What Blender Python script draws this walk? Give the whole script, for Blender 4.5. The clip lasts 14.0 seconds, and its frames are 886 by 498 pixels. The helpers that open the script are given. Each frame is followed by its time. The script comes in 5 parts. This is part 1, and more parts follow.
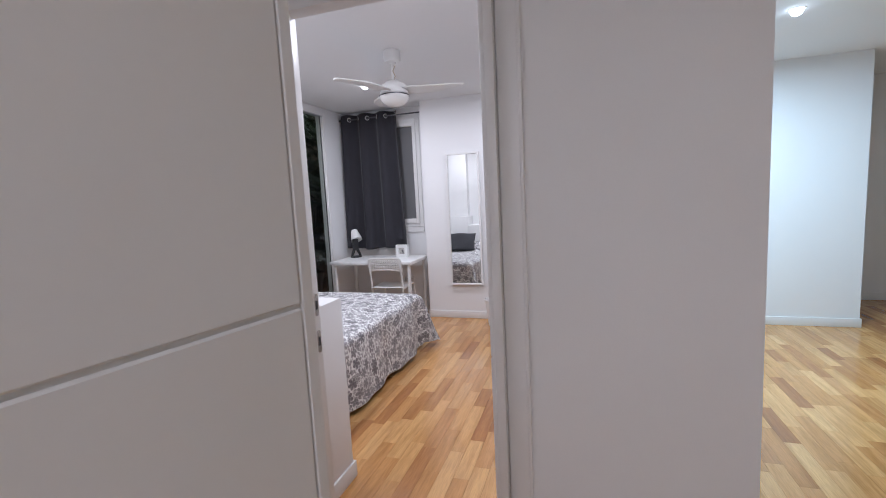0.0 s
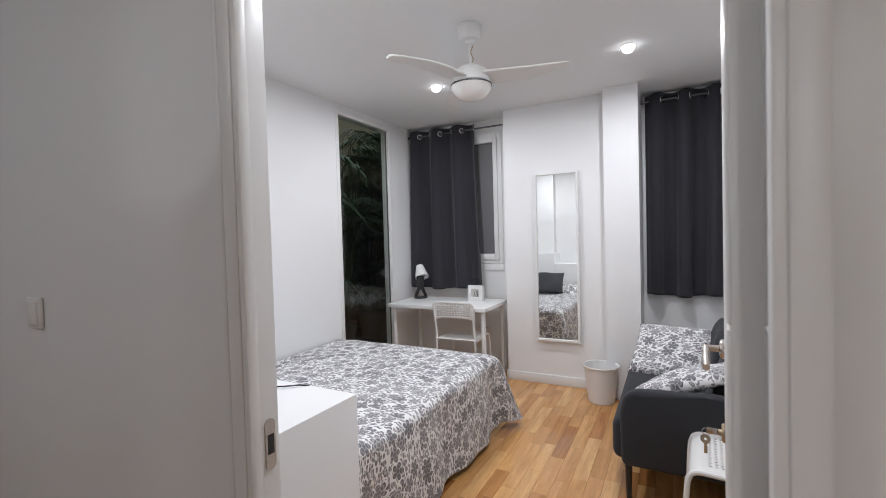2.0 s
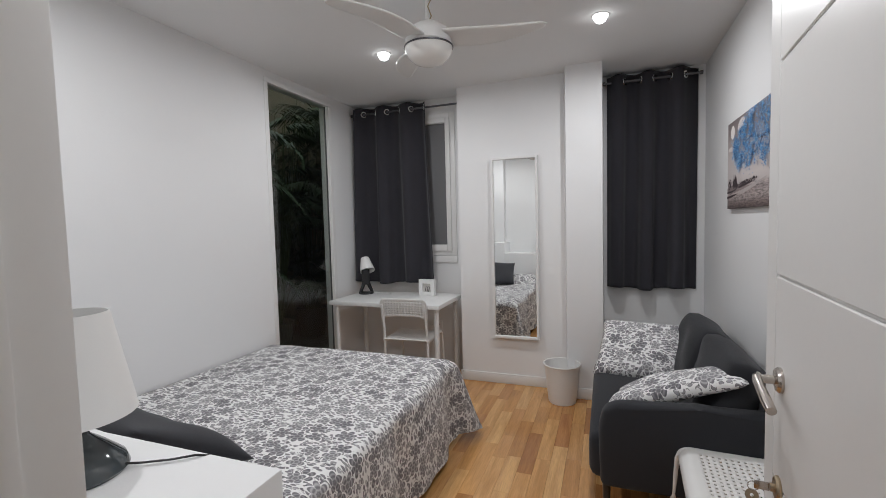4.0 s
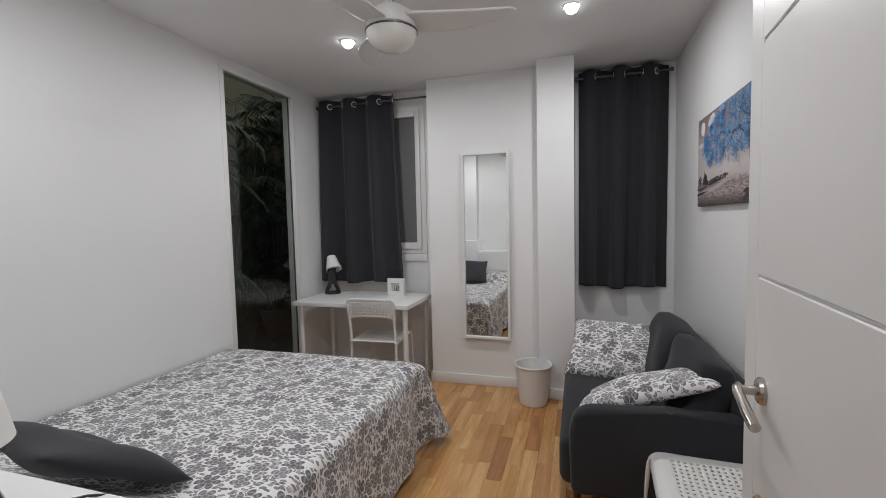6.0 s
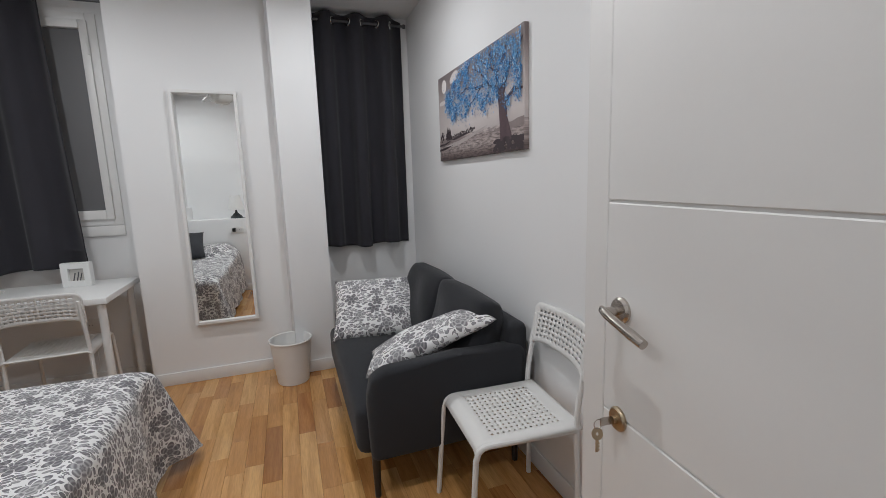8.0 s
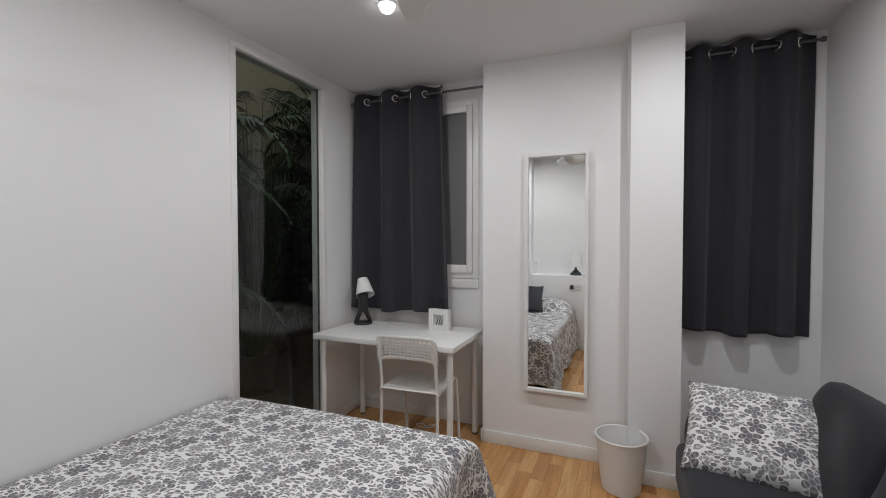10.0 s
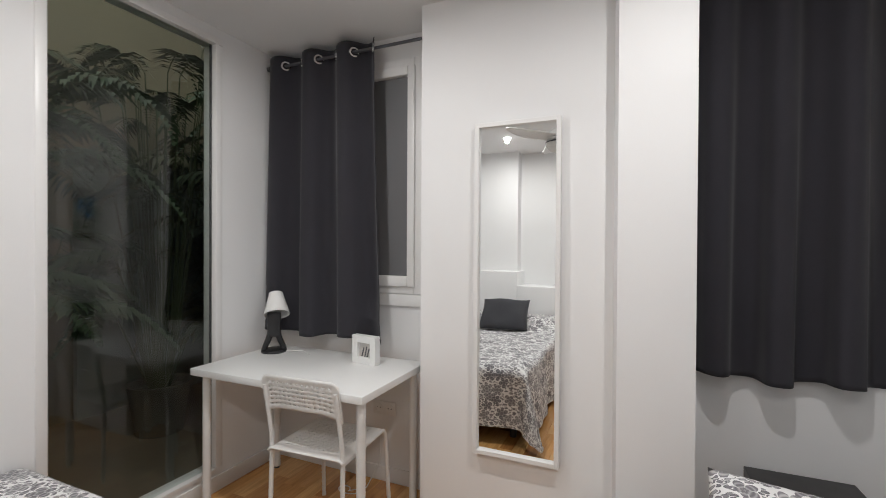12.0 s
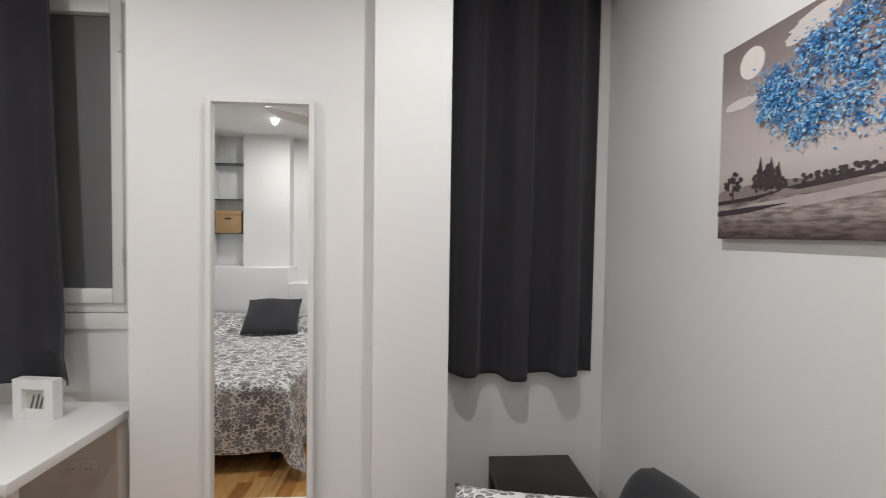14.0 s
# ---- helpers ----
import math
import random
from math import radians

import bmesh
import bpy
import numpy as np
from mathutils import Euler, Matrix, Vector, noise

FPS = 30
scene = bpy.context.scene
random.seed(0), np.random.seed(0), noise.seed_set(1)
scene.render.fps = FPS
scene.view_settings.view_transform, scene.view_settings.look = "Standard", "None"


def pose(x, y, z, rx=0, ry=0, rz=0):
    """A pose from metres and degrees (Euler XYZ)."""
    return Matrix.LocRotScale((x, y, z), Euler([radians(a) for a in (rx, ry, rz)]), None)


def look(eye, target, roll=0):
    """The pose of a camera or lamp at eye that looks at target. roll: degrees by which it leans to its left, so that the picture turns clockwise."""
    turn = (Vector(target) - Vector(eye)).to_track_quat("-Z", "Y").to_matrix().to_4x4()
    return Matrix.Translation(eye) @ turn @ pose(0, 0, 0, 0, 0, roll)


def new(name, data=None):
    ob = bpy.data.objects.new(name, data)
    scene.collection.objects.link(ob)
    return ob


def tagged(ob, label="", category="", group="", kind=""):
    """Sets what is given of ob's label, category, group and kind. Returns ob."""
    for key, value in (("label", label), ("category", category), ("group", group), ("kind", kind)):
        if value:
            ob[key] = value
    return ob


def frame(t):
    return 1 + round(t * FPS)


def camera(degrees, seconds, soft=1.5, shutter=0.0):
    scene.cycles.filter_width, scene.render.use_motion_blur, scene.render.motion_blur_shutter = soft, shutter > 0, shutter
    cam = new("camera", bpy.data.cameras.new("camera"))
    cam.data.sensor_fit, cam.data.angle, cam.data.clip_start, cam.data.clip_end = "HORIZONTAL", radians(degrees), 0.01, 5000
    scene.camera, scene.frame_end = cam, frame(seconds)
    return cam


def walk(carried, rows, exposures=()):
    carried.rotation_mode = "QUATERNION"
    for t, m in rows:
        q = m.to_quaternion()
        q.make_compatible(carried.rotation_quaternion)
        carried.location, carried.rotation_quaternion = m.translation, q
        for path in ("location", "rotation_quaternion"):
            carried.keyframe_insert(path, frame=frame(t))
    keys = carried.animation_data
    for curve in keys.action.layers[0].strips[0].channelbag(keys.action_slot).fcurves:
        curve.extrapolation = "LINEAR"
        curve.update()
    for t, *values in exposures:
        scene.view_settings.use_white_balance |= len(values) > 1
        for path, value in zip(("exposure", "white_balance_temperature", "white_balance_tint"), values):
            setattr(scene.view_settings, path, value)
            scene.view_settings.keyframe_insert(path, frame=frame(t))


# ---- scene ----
cam = camera(90.5, 14.0, soft=0.8, shutter=0.2)
PATH = [
    (0, (-0.310, 1.845, 1.408), (-0.924, 3.736, 1.183), -2.9),
    (0.5, (-0.355, 2.093, 1.354), (-0.889, 4.011, 1.165), -2.7),
    (1, (-0.472, 2.351, 1.372), (-1.014, 4.272, 1.246), -2.6),
    (1.5, (-0.582, 2.589, 1.378), (-1.388, 4.419, 1.335), -2.1),
    (2, (-0.692, 2.779, 1.372), (-1.622, 4.549, 1.317), -1.6),
    (2.5, (-0.833, 2.941, 1.384), (-1.659, 4.761, 1.322), -1.6),
    (3, (-0.894, 3.013, 1.404), (-1.628, 4.871, 1.304), -1.3),
    (3.5, (-0.911, 3.057, 1.395), (-1.618, 4.924, 1.279), -1.3),
    (6, (-0.903, 3.223, 1.382), (-1.491, 5.131, 1.252), -1.3),
    (6.5, (-0.935, 3.265, 1.366), (-1.381, 5.21, 1.233), -0.5),
    (7, (-1.07, 3.367, 1.345), (-1.165, 5.361, 1.225), -2.0),
    (7.5, (-1.168, 3.439, 1.341), (-0.922, 5.415, 1.156), -2.5),
    (8, (-1.173, 3.491, 1.315), (-0.521, 5.355, 1.002), -1.9),
    (8.5, (-1.177, 3.5, 1.333), (-0.747, 5.438, 1.092), -1.6),
    (9, (-1.225, 3.581, 1.389), (-1.529, 5.554, 1.262), -0.9),
    (11.5, (-1.153, 4.561, 1.369), (-2.043, 6.352, 1.356), 0.4),
    (12, (-1.131, 4.795, 1.359), (-1.932, 6.628, 1.344), 0.3),
    (12.5, (-1.216, 5.016, 1.377), (-1.877, 6.903, 1.367), -0.1),
    (13, (-1.242, 5.094, 1.386), (-1.755, 7.027, 1.344), -0.1),
    (13.5, (-1.152, 5.078, 1.404), (-1.327, 7.069, 1.337), 0.7),
    (14, (-1.05, 5.061, 1.429), (-0.921, 7.055, 1.366), 0.8),
]
EXPOSURES = [(0.0, 0.24, 5600, 16), (0.6, 0.23, 5650, 13), (1.5, 0.29, 5800, 10), (2.2, 0.20, 5850, 10), (3.0, -0.04, 5950, 9), (6.5, -0.34, 6060, 9), (8.0, -0.26, 5960, 8), (9.0, -0.26, 5960, 8), (11.3, -0.20, 6250, 9), (12.5, 0.27, 6250, 9), (14.0, -0.04, 6300, 9)]
walk(cam, [(t, look(eye, target, roll)) for t, eye, target, roll in PATH], EXPOSURES)

# ---- light ----
CEIL = 2.545
SPOTS = [(-2.318, 5.835), (-0.933, 5.83), (-2.38, 4.14), (-0.98, 4.14)]
SPOT_W, HALL_W, LIVING_W = 10.4, 17.5, 50.0

# grey sky raised far above night level, added to brighten the dark patio
world = bpy.data.worlds.new("patio_fill_sky")
world.use_nodes = True
world.node_tree.nodes["Background"].inputs["Color"].default_value = (0.60, 0.62, 0.58, 1)
world.node_tree.nodes["Background"].inputs["Strength"].default_value = 1.75
scene.world = world


def disk_lamp(name, x, y, z, watts, size, colour):
    data = bpy.data.lights.new(name, "AREA")
    data.shape, data.size, data.energy, data.color = "DISK", size, watts, colour
    ob = new(name, data)
    ob.matrix_world = pose(x, y, z)
    return ob


NEUTRAL, COOL = (1.0, 0.957, 0.915), (0.72, 0.94, 1.0)
for sx, sy in SPOTS:
    disk_lamp("downlight_beam", sx, sy, CEIL - 0.046, SPOT_W, 0.03, NEUTRAL)
# hall and living lamps are unseen, added and tuned to brighten those rooms
for hx, hy, hw in ((-0.25, 0.5, HALL_W), (-2.0, 1.90, HALL_W * 0.27)):
    disk_lamp("unseen_hall_beam", hx, hy, CEIL - 0.056, hw, 0.09, NEUTRAL)
disk_lamp("unseen_living_beam", 1.05, 5.5, CEIL - 0.062, LIVING_W, 0.3, COOL)


# ---- materials ----
def material(name):
    m = bpy.data.materials.new(name)
    m.use_nodes = True
    nt = m.node_tree
    return m, nt, nt.nodes["Principled BSDF"]


def link(nt, a, b):
    nt.links.new(a, b)


def node(nt, kind, **inputs):
    n = nt.nodes.new(kind)
    for k, v in inputs.items():
        n.inputs[k.replace("_", " ")].default_value = v
    return n


def maths(nt, op, a, b=None, c=None):
    n = nt.nodes.new("ShaderNodeMath")
    n.operation = op
    for i, v in enumerate((a, b, c)):
        if v is None:
            continue
        if isinstance(v, (int, float)):
            n.inputs[i].default_value = v
        else:
            link(nt, v, n.inputs[i])
    return n.outputs[0]


def ramp(nt, fac, stops, mode="LINEAR"):
    r = nt.nodes.new("ShaderNodeValToRGB")
    r.color_ramp.interpolation = mode
    while len(r.color_ramp.elements) < len(stops):
        r.color_ramp.elements.new(0.5)
    for e, (p, c) in zip(r.color_ramp.elements, stops):
        e.position, e.color = p, (*c, 1)
    link(nt, fac, r.inputs[0])
    return r.outputs[0]


def blend(nt, fac, a, b, mode="MIX"):
    m = nt.nodes.new("ShaderNodeMix")
    m.data_type, m.blend_type = "RGBA", mode
    for sock, v in ((m.inputs[0], fac), (m.inputs[6], a), (m.inputs[7], b)):
        if isinstance(v, (int, float)):
            sock.default_value = v
        elif isinstance(v, tuple):
            sock.default_value = (*v, 1) if len(v) == 3 else v
        else:
            link(nt, v, sock)
    return m.outputs[2]


def plain(name, colour, rough=0.5, metal=0.0, vary=0.06, scale=3.0, grain=150.0, bump=0.05, coat=0.0, dist=0.002):
    """A painted, metal or plastic surface with soft stains and fine grain."""
    m, nt, p = material(name)
    co = nt.nodes.new("ShaderNodeTexCoord").outputs["Object"]
    big, fine = node(nt, "ShaderNodeTexNoise", Scale=scale, Detail=3.0), node(nt, "ShaderNodeTexNoise", Scale=grain, Detail=2.0)
    link(nt, co, big.inputs["Vector"]), link(nt, co, fine.inputs["Vector"])
    k = maths(nt, "ADD", maths(nt, "MULTIPLY", big.outputs[0], vary * 1.4), maths(nt, "MULTIPLY", fine.outputs[0], vary * 0.6))
    k = maths(nt, "ADD", k, 1 - vary)
    c = nt.nodes.new("ShaderNodeVectorMath")
    c.operation = "SCALE"
    c.inputs[0].default_value = colour
    link(nt, k, c.inputs["Scale"])
    link(nt, c.outputs[0], p.inputs["Base Color"])
    p.inputs["Metallic"].default_value = metal
    link(nt, maths(nt, "ADD", maths(nt, "MULTIPLY", big.outputs[0], 0.12), rough - 0.06), p.inputs["Roughness"])
    p.inputs["Coat Weight"].default_value = coat
    b = node(nt, "ShaderNodeBump", Strength=bump, Distance=dist)
    link(nt, fine.outputs[0], b.inputs["Height"])
    link(nt, b.outputs[0], p.inputs["Normal"])
    return m


def cloth(name, colour, weave=900.0, bump=0.3, vary=0.18):
    """Woven cloth with a faint thread pattern and soft patches."""
    m, nt, p = material(name)
    co = nt.nodes.new("ShaderNodeTexCoord").outputs["Object"]
    big, fine = node(nt, "ShaderNodeTexNoise", Scale=6.0, Detail=4.0), node(nt, "ShaderNodeTexNoise", Scale=weave, Detail=1.0)
    link(nt, co, big.inputs["Vector"]), link(nt, co, fine.inputs["Vector"])
    k = maths(nt, "ADD", maths(nt, "MULTIPLY", big.outputs[0], vary), maths(nt, "MULTIPLY", fine.outputs[0], vary * 2))
    k = maths(nt, "ADD", k, 1 - vary * 1.5)
    c = nt.nodes.new("ShaderNodeVectorMath")
    c.operation = "SCALE"
    c.inputs[0].default_value = colour
    link(nt, k, c.inputs["Scale"])
    link(nt, c.outputs[0], p.inputs["Base Color"])
    p.inputs["Roughness"].default_value = 0.92
    p.inputs["Sheen Weight"].default_value = 0.12
    p.inputs["Specular IOR Level"].default_value = 0.25
    b = node(nt, "ShaderNodeBump", Strength=bump, Distance=0.001)
    link(nt, fine.outputs[0], b.inputs["Height"])
    link(nt, b.outputs[0], p.inputs["Normal"])
    return m


def floral(name):
    """White cotton printed with grey peonies, leaves and buds; the print follows the cloth's own metres (UV)."""
    m, nt, p = material(name)
    uv = nt.nodes.new("ShaderNodeUVMap")
    uv.uv_map = "UVMap"
    warp = node(nt, "ShaderNodeTexNoise", Scale=14.0, Detail=1.0)
    warp.noise_dimensions = "2D"
    link(nt, uv.outputs[0], warp.inputs["Vector"])
    w = nt.nodes.new("ShaderNodeVectorMath")
    w.operation = "MULTIPLY_ADD"
    link(nt, warp.outputs["Color"], w.inputs[0])
    w.inputs[1].default_value = (0.016, 0.016, 0)
    link(nt, uv.outputs[0], w.inputs[2])

    def blossoms(scale, petals, size, shift, keep):
        """Mask and tone of a layer of petalled blooms, one in each cell."""
        sh = nt.nodes.new("ShaderNodeVectorMath")
        sh.inputs[1].default_value = (shift, shift * 0.37, 0)
        link(nt, w.outputs[0], sh.inputs[0])
        v = node(nt, "ShaderNodeTexVoronoi", Scale=scale, Randomness=0.8)
        v.voronoi_dimensions = "2D"
        link(nt, sh.outputs[0], v.inputs["Vector"])
        d = nt.nodes.new("ShaderNodeVectorMath")
        d.operation = "SUBTRACT"
        link(nt, sh.outputs[0], d.inputs[0])
        link(nt, v.outputs["Position"], d.inputs[1])
        s = nt.nodes.new("ShaderNodeSeparateXYZ")
        link(nt, d.outputs[0], s.inputs[0])
        c = nt.nodes.new("ShaderNodeSeparateColor")
        link(nt, v.outputs["Color"], c.inputs[0])
        ang = maths(nt, "ADD", maths(nt, "ARCTAN2", s.outputs[1], s.outputs[0]), maths(nt, "MULTIPLY", c.outputs[0], 6.28))
        wave = maths(nt, "ABSOLUTE", maths(nt, "COSINE", maths(nt, "MULTIPLY", ang, petals / 2)))
        edge = maths(nt, "MULTIPLY_ADD", wave, size * 0.42, size * 0.58)
        r = maths(nt, "DIVIDE", v.outputs["Distance"], edge)
        here = maths(nt, "LESS_THAN", c.outputs[1], keep)
        inside = maths(nt, "MULTIPLY", maths(nt, "LESS_THAN", r, 1.0), here)
        halo = maths(nt, "MULTIPLY", maths(nt, "LESS_THAN", r, 1.22), here)
        rings = maths(nt, "SINE", maths(nt, "ADD", maths(nt, "MULTIPLY", r, 15.0), maths(nt, "MULTIPLY", wave, 4.0)))
        veins = maths(nt, "MULTIPLY", maths(nt, "LESS_THAN", wave, 0.22), maths(nt, "GREATER_THAN", r, 0.4))
        tone = maths(nt, "MULTIPLY_ADD", rings, 0.20, maths(nt, "MULTIPLY_ADD", c.outputs[2], 0.35, 0.35))
        return inside, maths(nt, "MAXIMUM", tone, maths(nt, "MULTIPLY", veins, 0.95)), halo

    def leaves(scale, turn, shift, keep):
        mp = nt.nodes.new("ShaderNodeMapping")
        mp.inputs["Rotation"].default_value = (0, 0, turn)
        mp.inputs["Location"].default_value = (shift, 0, 0)
        mp.inputs["Scale"].default_value = (1.0, 2.0, 1.0)
        link(nt, w.outputs[0], mp.inputs[0])
        v = node(nt, "ShaderNodeTexVoronoi", Scale=scale, Randomness=0.75)
        v.voronoi_dimensions = "2D"
        link(nt, mp.outputs[0], v.inputs["Vector"])
        c = nt.nodes.new("ShaderNodeSeparateColor")
        link(nt, v.outputs["Color"], c.inputs[0])
        here = maths(nt, "LESS_THAN", c.outputs[1], keep)
        inside = maths(nt, "MULTIPLY", maths(nt, "LESS_THAN", v.outputs["Distance"], 0.33), here)
        halo = maths(nt, "MULTIPLY", maths(nt, "LESS_THAN", v.outputs["Distance"], 0.43), here)
        rim = maths(nt, "MULTIPLY", maths(nt, "GREATER_THAN", v.outputs["Distance"], 0.24), -0.22)
        return inside, maths(nt, "ADD", maths(nt, "MULTIPLY_ADD", c.outputs[2], 0.4, 0.36), rim), halo

    white = (0.80, 0.795, 0.79)
    colour = white
    for inside, tone, halo in (leaves(25, 0.5, 0, 0.9), leaves(29, 1.9, 0.3, 0.65), leaves(27, -0.7, 0.6, 0.5), blossoms(10.0, 6, 0.44, 0.2, 0.75), blossoms(11.5, 5, 0.44, 3.3, 0.38)):
        grey = ramp(nt, tone, [(0.1, (0.095, 0.092, 0.100)), (0.55, (0.250, 0.240, 0.256)), (0.95, (0.56, 0.555, 0.55))])
        colour = blend(nt, halo, colour, white)
        colour = blend(nt, inside, colour, grey)
    thread = node(nt, "ShaderNodeTexNoise", Scale=700.0, Detail=1.0)
    link(nt, uv.outputs[0], thread.inputs["Vector"])
    wrinkle = node(nt, "ShaderNodeTexNoise", Scale=5.0, Detail=3.0)
    link(nt, uv.outputs[0], wrinkle.inputs["Vector"])
    link(nt, blend(nt, 0.22, colour, thread.outputs["Color"], "SOFT_LIGHT"), p.inputs["Base Color"])
    p.inputs["Roughness"].default_value = 0.9
    p.inputs["Specular IOR Level"].default_value = 0.25
    p.inputs["Sheen Weight"].default_value = 0.1
    b = node(nt, "ShaderNodeBump", Strength=0.35, Distance=0.006)
    link(nt, wrinkle.outputs[0], b.inputs["Height"])
    link(nt, b.outputs[0], p.inputs["Normal"])
    return m


def parquet(name, per_island):
    """Lacquered beech and oak strips: a tone for each strip, long grain, fine pores."""
    m, nt, p = material(name)
    tc = nt.nodes.new("ShaderNodeTexCoord")
    geo = nt.nodes.new("ShaderNodeNewGeometry")
    if per_island:
        rnd = geo.outputs["Random Per Island"]
    else:
        rnd = nt.nodes.new("ShaderNodeObjectInfo").outputs["Random"]
    sp = nt.nodes.new("ShaderNodeVectorMath")
    sp.operation = "MULTIPLY_ADD"
    sp.inputs[1].default_value = (1, 0.07, 1)
    off = nt.nodes.new("ShaderNodeCombineXYZ")
    link(nt, maths(nt, "MULTIPLY", rnd, 37.0), off.inputs[0])
    link(nt, maths(nt, "MULTIPLY", rnd, 91.0), off.inputs[1])
    link(nt, geo.outputs["Position"], sp.inputs[0])
    link(nt, off.outputs[0], sp.inputs[2])
    grain, pores = node(nt, "ShaderNodeTexNoise", Scale=26.0, Detail=4.0, Distortion=0.6), node(nt, "ShaderNodeTexNoise", Scale=190.0, Detail=2.0)
    link(nt, sp.outputs[0], grain.inputs["Vector"]), link(nt, sp.outputs[0], pores.inputs["Vector"])
    base = ramp(nt, rnd, [(0.0, (0.36, 0.150, 0.045)), (0.16, (0.53, 0.262, 0.084)), (0.55, (0.65, 0.355, 0.125)), (0.85, (0.72, 0.430, 0.170)), (1.0, (0.46, 0.205, 0.066))])
    dark = ramp(nt, grain.outputs[0], [(0.3, (0.76, 0.70, 0.62)), (0.62, (1.05, 1.04, 1.03))])
    col = blend(nt, 1.0, base, dark, "MULTIPLY")
    col = blend(nt, 0.25, col, ramp(nt, pores.outputs[0], [(0.35, (0.45, 0.4, 0.35)), (0.6, (1, 1, 1))]), "MULTIPLY")
    link(nt, col, p.inputs["Base Color"])
    link(nt, maths(nt, "MULTIPLY_ADD", grain.outputs[0], 0.12, 0.16), p.inputs["Roughness"])
    p.inputs["Coat Weight"].default_value = 0.25
    p.inputs["Coat Roughness"].default_value = 0.12
    b = node(nt, "ShaderNodeBump", Strength=0.12, Distance=0.001)
    link(nt, pores.outputs[0], b.inputs["Height"])
    link(nt, b.outputs[0], p.inputs["Normal"])
    return m


def glass(name, tint, rough=0.0):
    m, nt, p = material(name)
    nt.nodes.remove(p)
    clear, gloss, mix, fr = (nt.nodes.new(k) for k in ("ShaderNodeBsdfTransparent", "ShaderNodeBsdfGlossy", "ShaderNodeMixShader", "ShaderNodeFresnel"))
    clear.inputs[0].default_value = (*tint, 1)
    gloss.inputs["Roughness"].default_value = rough
    fr.inputs[0].default_value = 1.75
    link(nt, fr.outputs[0], mix.inputs[0]), link(nt, clear.outputs[0], mix.inputs[1]), link(nt, gloss.outputs[0], mix.inputs[2])
    link(nt, mix.outputs[0], nt.nodes["Material Output"].inputs[0])
    return m


def glowing(name, colour, strength):
    m, nt, p = material(name)
    p.inputs["Base Color"].default_value = (*colour, 1)
    p.inputs["Emission Color"].default_value = (*colour, 1)
    p.inputs["Emission Strength"].default_value = strength
    return m


M_WALL = plain("wall_paint", (0.80, 0.80, 0.80), 0.62, vary=0.035, scale=1.3, grain=240, bump=0.12)
M_CEIL = plain("ceiling_paint", (0.80, 0.80, 0.80), 0.75, vary=0.03, scale=1.0, grain=200, bump=0.1)
M_TRIM = plain("white_lacquer", (0.78, 0.775, 0.765), 0.36, vary=0.03, scale=4, grain=90, bump=0.03)
M_DOOR = plain("door_lacquer", (0.72, 0.71, 0.695), 0.33, vary=0.03, scale=3, grain=60, bump=0.04)
M_FURN = plain("white_foil", (0.80, 0.80, 0.79), 0.38, vary=0.03, scale=5, grain=120, bump=0.03)
M_METALW = plain("white_powder_coat", (0.76, 0.755, 0.74), 0.42, vary=0.03, scale=8, grain=300, bump=0.06)
M_PLASW = plain("white_plastic", (0.77, 0.76, 0.74), 0.4, vary=0.03, scale=8, grain=200, bump=0.03)
M_STEEL = plain("brushed_nickel", (0.50, 0.46, 0.42), 0.24, 1.0, vary=0.08, scale=12, grain=300, bump=0.05)
M_CHROME = plain("chrome", (0.75, 0.74, 0.72), 0.14, 1.0, vary=0.05, scale=20, grain=200, bump=0.0)
M_BRASS = plain("worn_brass", (0.45, 0.36, 0.25), 0.35, 1.0, vary=0.15, scale=30, grain=300, bump=0.05)
M_ROD = plain("gunmetal_rod", (0.13, 0.13, 0.14), 0.35, 0.8, vary=0.06, scale=10, grain=200, bump=0.03)
M_BLACK = plain("black_plastic", (0.018, 0.018, 0.020), 0.3, vary=0.1, scale=10, grain=200, bump=0.03)
M_BLACKW = plain("black_brown_foil", (0.020, 0.018, 0.018), 0.42, vary=0.15, scale=8, grain=90, bump=0.05)
M_GREYGL = plain("grey_glazed_ceramic", (0.055, 0.065, 0.070), 0.10, vary=0.1, scale=8, grain=100, bump=0.0, coat=0.6)
M_CURTAIN = cloth("charcoal_curtain_cloth", (0.035, 0.034, 0.041), 700, 0.25)
M_SOFA = cloth("dark_grey_sofa_cloth", (0.026, 0.027, 0.031), 620, 0.5, 0.25)
M_PILLOW = cloth("slate_pillow_cloth", (0.040, 0.041, 0.047), 620, 0.4, 0.2)
M_FLORAL = floral("grey_floral_cotton")
M_STRIP = parquet("parquet_strip", False)
M_STRIPS = parquet("parquet_strips", True)
M_GAP = plain("dark_joint", (0.17, 0.085, 0.032), 0.6)
M_GLASS = glass("patio_glass", (0.80, 0.86, 0.82))
M_SHELFG = glass("shelf_glass", (0.72, 0.86, 0.80))
M_PANE = plain("grey_roller_blind", (0.16, 0.16, 0.165), 0.55, vary=0.08, scale=3, grain=400, bump=0.1)
M_SHADE = plain("lamp_shade_white", (0.80, 0.795, 0.78), 0.7, vary=0.03, grain=500, bump=0.1)
M_CARD = plain("kraft_cardboard", (0.42, 0.27, 0.14), 0.8, vary=0.12, scale=6, grain=120, bump=0.1)
M_OPAL = plain("opal_globe", (0.80, 0.79, 0.76), 0.25, vary=0.02)
M_GLOW = glowing("led_disc", (1.0, 0.97, 0.92), 10.0)
M_GLOWC = glowing("led_disc_cool", (0.85, 0.96, 1.0), 12.0)
M_MIRROR, _nt, _p = material("mirror_silver")
